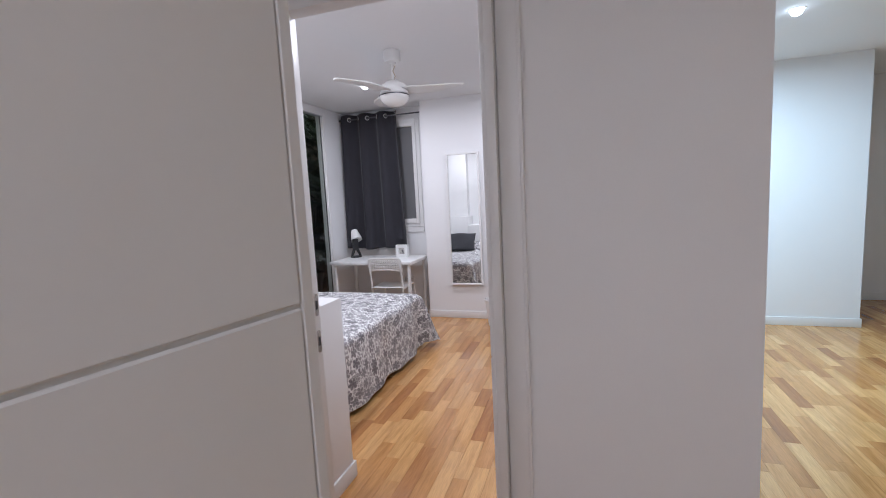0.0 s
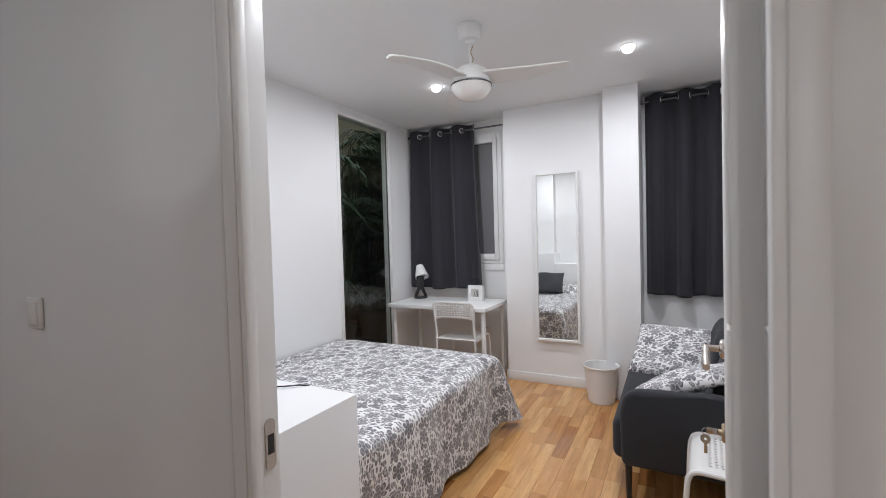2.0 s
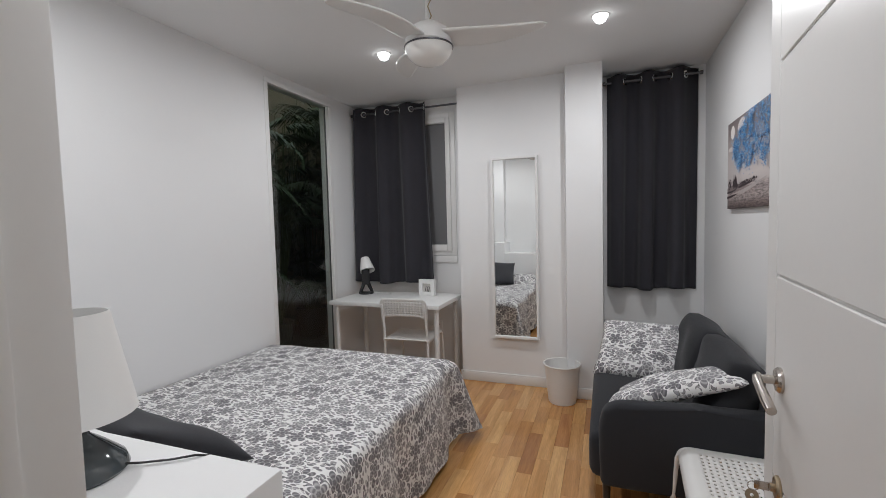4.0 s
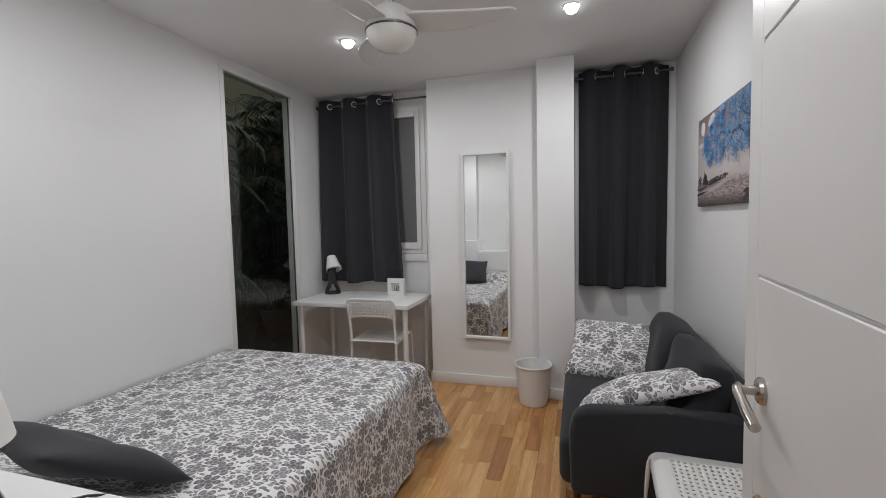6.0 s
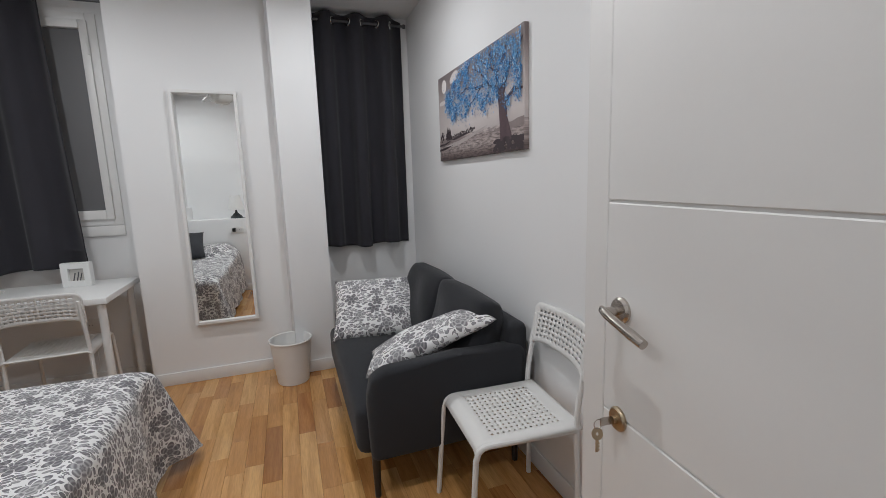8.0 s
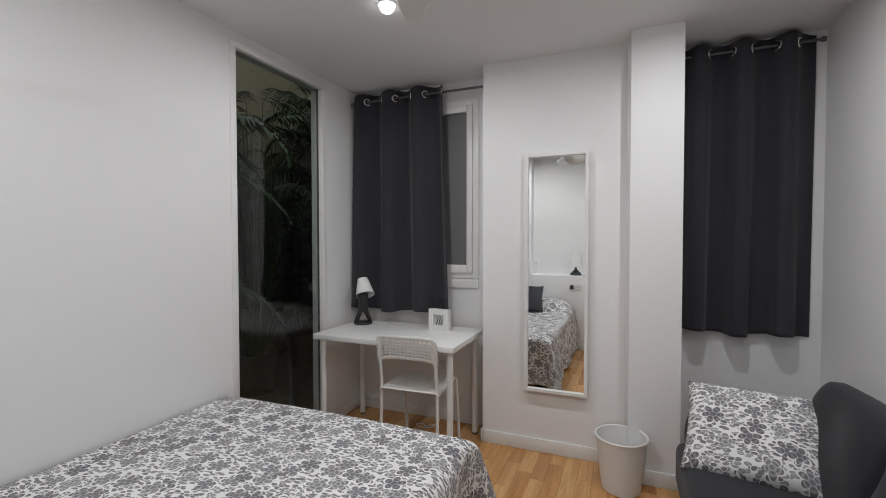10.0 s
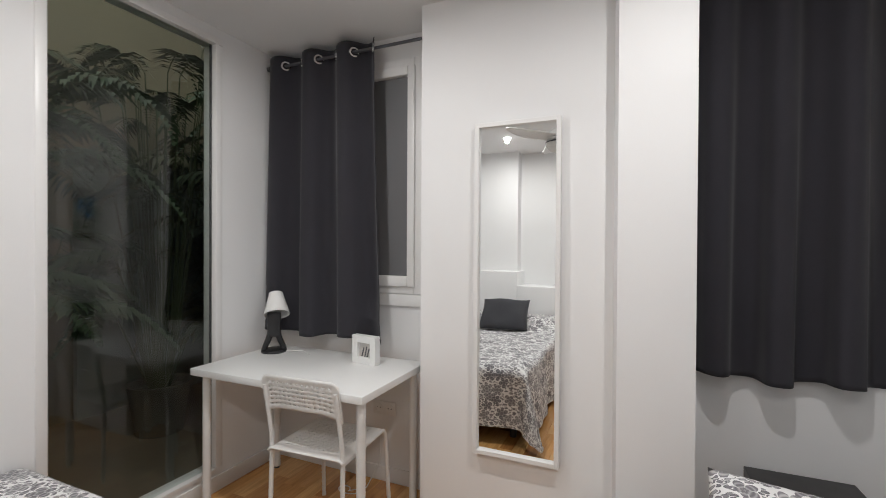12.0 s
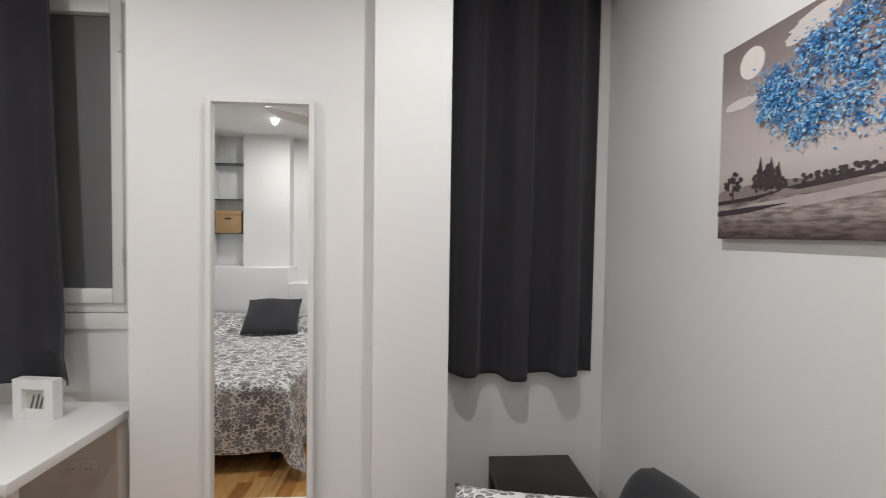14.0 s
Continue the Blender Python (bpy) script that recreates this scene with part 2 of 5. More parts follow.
_p.inputs["Base Color"].default_value = (0.90, 0.91, 0.90, 1)
_p.inputs["Metallic"].default_value, _p.inputs["Roughness"].default_value = 1.0, 0.0


# ---- shapes ----
def box(bm, x0, x1, y0, y1, z0, z1, bevel=0.0, seg=2):
    vs = [bm.verts.new((x, y, z)) for x in (x0, x1) for y in (y0, y1) for z in (z0, z1)]
    fs = [bm.faces.new([vs[i] for i in q]) for q in ((0, 1, 3, 2), (4, 6, 7, 5), (0, 4, 5, 1), (2, 3, 7, 6), (0, 2, 6, 4), (1, 5, 7, 3))]
    if bevel:
        edges = list({e for f in fs for e in f.edges})
        bmesh.ops.bevel(bm, geom=edges, offset=bevel, segments=seg, profile=0.5, affect="EDGES")
    return bm


def lathe(bm, profile, n=32, at=(0, 0, 0)):
    """Turns a profile of (radius, height) round the z axis."""
    rings = []
    for r, z in profile:
        if r < 1e-5:
            rings.append([bm.verts.new((at[0], at[1], at[2] + z))])
        else:
            rings.append([bm.verts.new((at[0] + r * math.cos(2 * math.pi * i / n), at[1] + r * math.sin(2 * math.pi * i / n), at[2] + z)) for i in range(n)])
    for a, b in zip(rings, rings[1:]):
        for i in range(n):
            j = (i + 1) % n
            q = [a[i % len(a)], a[j % len(a)], b[j % len(b)], b[i % len(b)]]
            q = list(dict.fromkeys(q))
            if len(q) > 2:
                bm.faces.new(q)
    return bm


def tube(bm, points, r, n=10, caps=True):
    """A round bar along a polyline."""
    pts = [Vector(p) for p in points]
    rings, up = [], None
    for i, p in enumerate(pts):
        d = ((pts[i + 1] - p) if i + 1 < len(pts) else (p - pts[i - 1])).normalized()
        if 0 < i < len(pts) - 1:
            d = ((pts[i + 1] - p).normalized() + (p - pts[i - 1]).normalized()).normalized()
        if up is None:
            up = Vector((0, 0, 1)) if abs(d.z) < 0.9 else Vector((1, 0, 0))
        s = d.cross(up).normalized()
        up = s.cross(d).normalized()
        rr = r[i] if isinstance(r, (list, tuple)) else r
        rings.append([bm.verts.new(p + (s * math.cos(2 * math.pi * k / n) + up * math.sin(2 * math.pi * k / n)) * rr) for k in range(n)])
    for a, b in zip(rings, rings[1:]):
        for k in range(n):
            bm.faces.new((a[k], a[(k + 1) % n], b[(k + 1) % n], b[k]))
    if caps:
        bm.faces.new(rings[0][::-1]), bm.faces.new(rings[-1])
    return bm


def arc(p0, corner, p1, n=6):
    """Points of a rounded corner from p0 to p1."""
    a, c, b = Vector(p0), Vector(corner), Vector(p1)
    return [a * (1 - t) ** 2 + c * 2 * t * (1 - t) + b * t * t for t in (i / n for i in range(n + 1))]


def sheet(bm, nu, nv, fn, uv=None):
    """A grid surface; fn(u, v) gives the place, uv(u, v) the print's metres."""
    g = [[bm.verts.new(fn(i / nu, j / nv)) for j in range(nv + 1)] for i in range(nu + 1)]
    lay = bm.loops.layers.uv.get("UVMap") or bm.loops.layers.uv.new("UVMap")
    for i in range(nu):
        for j in range(nv):
            f = bm.faces.new((g[i][j], g[i + 1][j], g[i + 1][j + 1], g[i][j + 1]))
            if uv:
                for lp, (a, b) in zip(f.loops, ((i, j), (i + 1, j), (i + 1, j + 1), (i, j + 1))):
                    lp[lay].uv = uv(a / nu, b / nv)
    return bm


def finish(name, bm, mat, smooth=30):
    bmesh.ops.recalc_face_normals(bm, faces=bm.faces)
    me = bpy.data.meshes.new(name)
    bm.to_mesh(me)
    bm.free()
    me.materials.append(mat)
    if smooth:
        me.shade_smooth()
        me.set_sharp_from_angle(angle=radians(smooth))
    return me


def part(name, bm, mat, parent, label="", smooth=30):
    ob = new(name, finish(name, bm, mat, smooth))
    ob.parent = parent
    if label:
        ob["label"] = label
    return ob


def thing(name, m, label, category, group="", kind=""):
    """An Empty at a thing's base, to hold its parts."""
    ob = new(name)
    ob.empty_display_size = 0.05
    ob.matrix_world = m
    return tagged(ob, label, category, group, kind)


def solid(name, bm, mat, label, category, kind="", smooth=30, group=""):
    return tagged(new(name, finish(name, bm, mat, smooth)), label, category, group, kind)


def structure(name, boxes, mat, label, category, bevel=0.0):
    bm = bmesh.new()
    for b in boxes:
        box(bm, *b, bevel=bevel)
    return solid(name, bm, mat, label, category, "structure")


# ---- the plan ----
XL, XR = -3.24, -0.188          # bedroom side walls
YD, YI = 3.303, 3.334            # door wall: hall face, room face
YW, YWR = 6.985, 7.0          # window recesses
YM = 6.75                       # pier with the mirror
JL, JR, DH = -1.323, -0.603, 2.10   # doorway
PX0, PX1, PXS, YS = -2.105, -0.928, -1.192, 6.592    # pier: sides, step and its proud face
END = 0.185                     # living room face of the sofa wall
HALL_L, LIVE_R, LIVE_N = -3.3, 4.2, 8.1

structure("floor", [(-3.4, 4.4, -0.2, 8.3, -0.12, -0.012)], M_GAP, "floor slab under lacquered beech parquet strips", "floor")
structure("ceiling", [(-3.4, END, 0.0, 7.3, CEIL, CEIL + 0.15), (END, 4.4, 0.0, 8.3, 2.54, CEIL + 0.15)], M_CEIL, "plain white painted ceiling", "ceiling")

GY0, GY1, GZ0, GZ1 = 5.742, 6.512, 0.12, 2.462    # patio glass
structure("wall_west", [(XL - 0.09, XL, YI, GY0, 0, CEIL), (XL - 0.09, XL, GY1, 7.3, 0, CEIL), (XL - 0.09, XL, GY0, GY1, 0, GZ0), (XL - 0.09, XL, GY0, GY1, GZ1, CEIL)], M_WALL, "white painted wall with a tall patio pane", "wall")
structure("wall_east", [(XR, END, YI, 7.3, 0, CEIL)], M_WALL, "plain white painted wall beside the sofa", "wall")
WX0, WX1, WZ0, WZ1 = -3.09, -2.208, 1.087, 2.407   # window in the desk recess
VX0, VX1 = -0.86, -0.25
structure("wall_north", [
    (XL, WX0, YW, 7.3, 0, CEIL), (WX1, PX0, YW, 7.3, 0, CEIL), (WX0, WX1, YW, 7.3, 0, WZ0), (WX0, WX1, YW, 7.3, WZ1, CEIL),
    (PX1, VX0, YWR, 7.3, 0, CEIL), (VX1, XR, YWR, 7.3, 0, CEIL), (VX0, VX1, YWR, 7.3, 0, WZ0), (VX0, VX1, YWR, 7.3, WZ1, CEIL)], M_WALL, "white painted window wall behind the curtains", "wall")
bm = bmesh.new()
outline = [(PX0, YM), (-1.212, YM), (PXS, YS), (PX1, YS), (PX1, 7.3), (PX0, 7.3)]
lo, hi = [bm.verts.new((x, y, 0)) for x, y in outline], [bm.verts.new((x, y, CEIL)) for x, y in outline]
for i in range(6):
    bm.faces.new((lo[i], lo[(i + 1) % 6], hi[(i + 1) % 6], hi[i]))
bm.faces.new(lo), bm.faces.new(hi)
solid("wall_pier", bm, M_WALL, "white painted wall pier with a slanted step", "wall", "structure")
structure("wall_south", [(HALL_L, JL - 0.03, YD, YI, 0, CEIL), (JR + 0.03, END, YD, YI, 0, CEIL), (JL - 0.03, JR + 0.03, YD, YI, DH + 0.03, CEIL)], M_WALL, "white painted partition wall with the doorway", "wall")
LX, LXS, LY, LH0, LH1 = -1.466, -2.365, 3.722, 0.949, 1.113   # bed-head ledge: end, step, front, heights
structure("wall_alcove", [(-2.907, -2.415, YI, 3.50, LH1, CEIL)], M_WALL, "white wall pier behind the bed head", "wall")
structure("headboard_ledge", [(LXS, LX, YI, LY, 0, LH0), (XL, LXS, YI, LY, 0, LH1)], M_WALL, "stepped white built-in ledge behind the bed", "ledge", bevel=0.004)
structure("wall_hall", [(-3.4, HALL_L, 1.48, YD, 0, CEIL), (HALL_L, -0.84, 1.48, 1.60, 0, CEIL), (-0.96, -0.84, 0.0, 1.48, 0, CEIL), (-0.96, 4.4, -0.12, 0.0, 0, CEIL)], M_WALL, "plain white hall walls behind the camera", "wall")
structure("wall_living", [(LIVE_R, 4.4, 0.0, 8.3, 0, CEIL + 0.1), (END, LIVE_R, LIVE_N, 8.3, 0, CEIL + 0.1)], M_WALL, "pale living room walls", "wall")
structure("column", [(0.92, 2.165, 6.9, LIVE_N, 0, 2.54)], M_WALL, "broad pale column in the living room", "column")
structure("wall_back", [(END, 0.92, 7.3, LIVE_N, 0, 2.54)], M_WALL, "pale wall beside the column", "wall")

SK, SH = 0.012, 0.085
structure("baseboard", [
    (PX0 + 0.002, -1.216, YM - SK, YM, 0, SH), (PXS + 0.002, PX1 - 0.002, YS - SK, YS, 0, SH), (PX0 - SK, PX0, YM - SK, YW, 0, SH),
    (XL, PX0 - SK, YW - SK, YW, 0, SH), (XL, XL + SK, LY, YW - SK, 0, SH), (XR - SK, XR, YI, YWR, 0, SH), (PX1, XR - SK, YWR - SK, YWR, 0, SH), (PX1, PX1 + SK, YS, YWR - SK, 0, SH),
    (LX, LX + SK, YI, LY + SK, 0, SH), (-2.3, LX, LY, LY + SK, 0, SH), (JR + 0.04, XR - SK, YI, YI + SK, 0, SH),
    (JR + 0.145, END + SK, YD - SK, YD, 0, SH), (HALL_L, JL - 0.1, YD - SK, YD, 0, SH), (END, END + SK, YD, 7.3, 0, SH),
    (0.92, 2.165 + SK, 6.9 - SK, 6.9, 0, SH), (2.165, 2.165 + SK, 6.9, LIVE_N, 0, SH), (2.165 + SK, LIVE_R, LIVE_N - SK, LIVE_N, 0, SH)], M_TRIM, "white skirting board along the walls", "baseboard", bevel=0.003)

# doorway: lining, stops and casings
def door_frame():
    f = thing("door_frame", pose(0, 0, 0), "white lacquered door frame round an open doorway", "door frame", kind="structure")
    bm = bmesh.new()
    box(bm, JL - 0.03, JL, YD - 0.046, YI - 0.006, 0, DH, 0.002)
    left = part("jamb", bm, M_TRIM, f)
    bm = bmesh.new()
    box(bm, JR, JR + 0.03, YD - 0.046, YI - 0.006, 0, DH, 0.002)
    right = part("jamb", bm, M_TRIM, f)
    bm = bmesh.new()
    box(bm, JL - 0.03, JR + 0.03, YD - 0.046, YI - 0.006, DH, DH + 0.03, 0.002)
    part("head", bm, M_TRIM, f)
    for x0, x1 in ((JL, JL + 0.012), (JR - 0.012, JR)):
        bm = bmesh.new()
        box(bm, x0, x1, YD - 0.044, YD - 0.022, 0, DH, 0.002)
        part("door_stop", bm, M_TRIM, f)
    for x0, x1, z0, z1 in ((JL - 0.092, JL - 0.031, 0, DH + 0.11), (JR + 0.031, JR + 0.112, 0, DH + 0.11), (JL - 0.0305, JR + 0.0305, DH + 0.031, DH + 0.11)):
        bm = bmesh.new()
        box(bm, x0, x1, YD - 0.009, YD, z0, z1, 0.0045, 3)
        if z0 == 0:
            # quirk near the outer edge of the moulding
            out = x0 if x0 < JL else x1
            box(bm, min(out, out + (0.014 if x0 < JL else -0.014)), max(out, out + (0.014 if x0 < JL else -0.014)), YD - 0.012, YD - 0.004, z0, z1, 0.004, 3)
        part("casing", bm, M_TRIM, f)
    for z in (1.018, 0.870):
        bm = bmesh.new()
        ring = []
        for i in range(20):
            a = 2 * math.pi * i / 20
            ring.append((YD + 0.004 + 0.011 * math.cos(a), z + (0.034 if math.sin(a) > 0 else -0.034) + 0.011 * math.sin(a)))
        a = [bm.verts.new((JL, y, zz)) for y, zz in ring]
        b = [bm.verts.new((JL + 0.0025, y, zz)) for y, zz in ring]
        for i in range(20):
            bm.faces.new((a[i], a[(i + 1) % 20], b[(i + 1) % 20], b[i]))
        bm.faces.new(b)
        plate = part("strike_plate", bm, M_STEEL, left, "brushed nickel strike plate")
        bm = bmesh.new()
        box(bm, JL + 0.001, JL + 0.0032, YD - 0.002, YD + 0.011, z - 0.017, z + 0.017)
        ob = part("bolt_hole", bm, M_BLACK, left, "dark bolt hole")
    for z in (0.25, 0.94, 1.90):
        bm = bmesh.new()
        tube(bm, [(JR - 0.004, YI - 0.010, z - 0.045), (JR - 0.004, YI - 0.010, z + 0.045)], 0.006, 12)
        box(bm, JR - 0.002, JR + 0.001, YI - 0.045, YI - 0.010, z - 0.045, z + 0.045)
        part("hinge", bm, M_STEEL, right, "nickel hinge")
    return f


door_frame()


def door_leaf(name, m, width, label, rise, border=0.075):
    """A flush white leaf, hinged at the origin and running along +y; its visible face is -x. Shallow grooves cut it into bands."""
    d = thing(name, m, label, "door", kind="structure")
    T, H, g = 0.038, 2.085, 0.005
    bm = bmesh.new()
    box(bm, 0.004, T - 0.004, 0, width, 0.008, H, 0.002)
    part("core", bm, M_DOOR, d)
    cuts = [0.008] + [c + rise for c in (0.392, 0.828, 1.262, 1.702)] + [H]
    for side, (x0, x1) in enumerate(((0.0, 0.006), (T - 0.006, T))):
        bm = bmesh.new()
        box(bm, x0, x1, width - border, width, 0.008, H, 0.0018, 1)
        part("stile", bm, M_DOOR, d)
        for z0, z1 in zip(cuts, cuts[1:]):
            bm = bmesh.new()
            box(bm, x0, x1, 0, width - border - 0.0012, z0 + g / 2, z1 - g / 2, 0.0022, 1)
            part("panel", bm, M_DOOR, d)
    return d


def lever(d, y, z, sx, x):
    """Nickel lever handle on a round rose; sx is the way that it stands off the leaf."""
    bm = bmesh.new()
    prof = [(0, 0.0), (0.026, 0.0), (0.026, 0.005), (0.022, 0.010), (0.012, 0.012), (0.0, 0.012)]
    lathe(bm, prof, 32)
    bmesh.ops.transform(bm, matrix=Matrix.Translation((x, y, z)) @ Matrix.Rotation(radians(90 * sx), 4, "Y"), verts=bm.verts)
    rose = part("rose", bm, M_STEEL, d, "brushed nickel round rose")
    bm = bmesh.new()
    tube(bm, [(x + sx * 0.008, y, z), (x + sx * 0.041, y, z)], 0.009, 16)
    path = [(x + sx * 0.036, y + 0.014, z + 0.005), (x + sx * 0.041, y + 0.004, z + 0.004), (x + sx * 0.043, y - 0.012, z), (x + sx * 0.042, y - 0.044, z - 0.009), (x + sx * 0.041, y - 0.080, z - 0.018), (x + sx * 0.039, y - 0.110, z - 0.026)]
    tube(bm, path, [0.005, 0.0075, 0.009, 0.009, 0.010, 0.009], 16)
    part("lever", bm, M_STEEL, rose, "brushed nickel lever")


def lock(d, y, z, sx, x, keys):
    bm = bmesh.new()
    lathe(bm, [(0, 0.0), (0.025, 0.0), (0.025, 0.004), (0.021, 0.008), (0.0, 0.008)], 28)
    bmesh.ops.transform(bm, matrix=Matrix.Translation((x, y, z)) @ Matrix.Rotation(radians(90 * sx), 4, "Y"), verts=bm.verts)
    rose = part("lock_rose", bm, M_BRASS, d, "worn brass lock rose")
    bm = bmesh.new()
    tube(bm, [(x + sx * 0.006, y, z), (x + sx * 0.016, y, z)], 0.0085, 16)
    part("cylinder", bm, M_BRASS, rose)
    if keys:
        bm = bmesh.new()
        box(bm, x + sx * 0.030 - 0.013, x + sx * 0.030 + 0.013, y - 0.0012, y + 0.0012, z - 0.009, z + 0.009, 0.001)
        c = Vector((x + sx * 0.044, y + 0.004, z - 0.006))
        tube(bm, [c + Vector((0.010 * math.cos(a), 0, 0.010 * math.sin(a))) for a in (i * math.pi / 8 for i in range(17))], 0.0009, 6, False)
        part("key_ring", bm, M_STEEL, rose, "key with a small ring in the lock")
        bm = bmesh.new()
        kx, kz = x + sx * 0.046, z - 0.017
        lathe(bm, [(0.0035, -0.001), (0.0125, -0.001), (0.0125, 0.001), (0.0035, 0.001), (0.0035, -0.001)], 20)
        bmesh.ops.transform(bm, matrix=Matrix.Translation((kx, y + 0.004, kz - 0.010)) @ Matrix.Rotation(radians(72), 4, "X"), verts=bm.verts)
        box(bm, kx - 0.0035, kx + 0.0035, y + 0.003, y + 0.005, kz - 0.050, kz - 0.021, 0.0005, 1)
        for k in range(3):
            box(bm, kx + 0.003, kx + 0.0055, y + 0.003, y + 0.005, kz - 0.047 + k * 0.007, kz - 0.044 + k * 0.007)
        part("key", bm, M_BRASS, rose, "brass key hanging from the ring")


LEAF_A, LEAF_B = Vector((-0.640, 3.362)), Vector((-0.565, 4.283))
turn = math.degrees(math.atan2(-(LEAF_B - LEAF_A).x, (LEAF_B - LEAF_A).y))
leaf = door_leaf("door_1", pose(LEAF_A.x, LEAF_A.y, 0, 0, 0, turn), (LEAF_B - LEAF_A).length, "white lacquered door with shallow grooves, standing open", 0.0)
W = (LEAF_B - LEAF_A).length
lever(leaf, W - 0.128, 1.052, -1, 0.0)
lock(leaf, W - 0.128, 0.824, -1, 0.0, True)
leaf2 = door_leaf("door_2", pose(-0.768, 1.566, 0, 0, 0, -10.4), 0.716, "white grooved door standing open into the hall", 0.038, 0.018)
bm = bmesh.new()
box(bm, -0.838, -0.772, 1.50, 1.56, 0, DH, 0.003)
solid("door_post", bm, M_TRIM, "white door post on the hall corner", "door frame", "structure")


def switch(m):
    s = thing("light_switch", m, "white square light switch on the hall wall", "light switch")
    bm = bmesh.new()
    box(bm, -0.041, 0.041, -0.009, 0, -0.041, 0.041, 0.004)
    part("plate", bm, M_PLASW, s)
    bm = bmesh.new()
    box(bm, -0.027, 0.027, -0.013, -0.008, -0.031, 0.031, 0.002)
    part("rocker", bm, M_PLASW, s)


switch(pose(-2.185, YD, 1.202))


def downlight(x, y, z, glow, name="downlight"):
    d = thing(name, pose(x, y, z), "round recessed LED downlight, switched on", "downlight", "ceiling downlights")
    bm = bmesh.new()
    lathe(bm, [(0.0425, -0.001), (0.050, -0.001), (0.050, -0.003), (0.047, -0.005), (0.0425, -0.004), (0.0425, -0.001)], 36)
    part("ring", bm, M_TRIM, d)
    bm = bmesh.new()
    lathe(bm, [(0, -0.042), (0.014, -0.040), (0.026, -0.033), (0.035, -0.020), (0.038, -0.002)], 36)
    part("disc", bm, glow, d, "glowing white diffuser")


for sx, sy in SPOTS:
    downlight(sx, sy, CEIL, M_GLOW)
# added fixtures, out of view, for the assumed hall and living lamps
downlight(-0.25, 0.5, CEIL, M_GLOW)
downlight(-2.0, 1.90, CEIL, M_GLOW)
downlight(1.05, 5.5, 2.54, M_GLOWC)


# ---- patio behind the tall pane ----
def patio_window():
    w = thing("window_1", pose(0, 0, 0), "tall fixed patio pane in a slim white frame, dark outside", "window", kind="structure")
    f = 0.032
    for b in ((XL - 0.094, XL + 0.004, GY0 - f, GY0 + 0.008, GZ0 + 0.006, GZ1 - 0.006), (XL - 0.094, XL + 0.004, GY1 - 0.008, GY1 + f, GZ0 + 0.006, GZ1 - 0.006), (XL - 0.094, XL + 0.006, GY0 - f, GY1 + f, GZ1 - 0.006, GZ1 + 0.028), (XL - 0.094, XL + 0.004, GY0 - f, GY1 + f, GZ0 - 0.02, GZ0 + 0.006)):
        bm = bmesh.new()
        box(bm, *b, bevel=0.002)
        part("frame", bm, M_TRIM, w)
    bm = bmesh.new()
    box(bm, XL - 0.036, XL - 0.030, GY1 - 0.02, GY1 - 0.008, GZ0, GZ1)
    part("gasket", bm, M_ROD, w, "black edge strip")
    bm = bmesh.new()
    vs = [bm.verts.new((XL - 0.028, y, z)) for y, z in ((GY0, GZ0), (GY1, GZ0), (GY1, GZ1), (GY0, GZ1))]
    bm.faces.new(vs)
    ob = part("pane", bm, M_GLASS, w, "clear glass pane", 0)
    ob.visible_shadow = False
    if ob.data.polygons[0].normal.x < 0:
        ob.data.flip_normals()


patio_window()
M_PATIO = plain("ochre_render", (0.20, 0.165, 0.11), 0.85, vary=0.3, scale=1.6, grain=40, bump=0.2, dist=0.006)
M_TEAL = plain("grey_green_screen", (0.15, 0.18, 0.14), 0.6, vary=0.25, scale=2.0, grain=30, bump=0.3)
M_SOIL = plain("dark_paving", (0.13, 0.125, 0.10), 0.8, vary=0.3, scale=4, grain=60, bump=0.4)
M_POT = plain("dark_pot", (0.10, 0.095, 0.075), 0.6, vary=0.2)
M_FROND = plain("palm_green", (0.045, 0.072, 0.034), 0.5, vary=0.35, scale=5, grain=60, bump=0.1)
M_STALK = plain("palm_stalk", (0.060, 0.075, 0.030), 0.7, vary=0.3, scale=6, grain=60, bump=0.1)
M_FROND2 = plain("palm_olive", (0.095, 0.092, 0.040), 0.5, vary=0.35, scale=5, grain=60, bump=0.1)
structure("patio_wall", [(-5.2, -5.1, 3.6, 10.4, 0, 4.4), (-5.1, XL - 0.09, 10.3, 10.4, 0, 4.4), (-5.1, XL - 0.09, 3.6, 3.7, 0, 4.4), (XL - 0.19, XL - 0.09, 7.3, 10.3, 0, 4.4)], M_PATIO, "rough ochre patio wall in the dark", "wall")
structure("patio_screen", [(-5.09, -5.04, 6.75, 8.6, 0, 2.1)], M_TEAL, "grey-green patio screen panel", "screen")
structure("ground", [(-5.1, XL - 0.09, 3.7, 10.3, -0.1, 0.0)], M_SOIL, "dark patio paving outside", "ground")


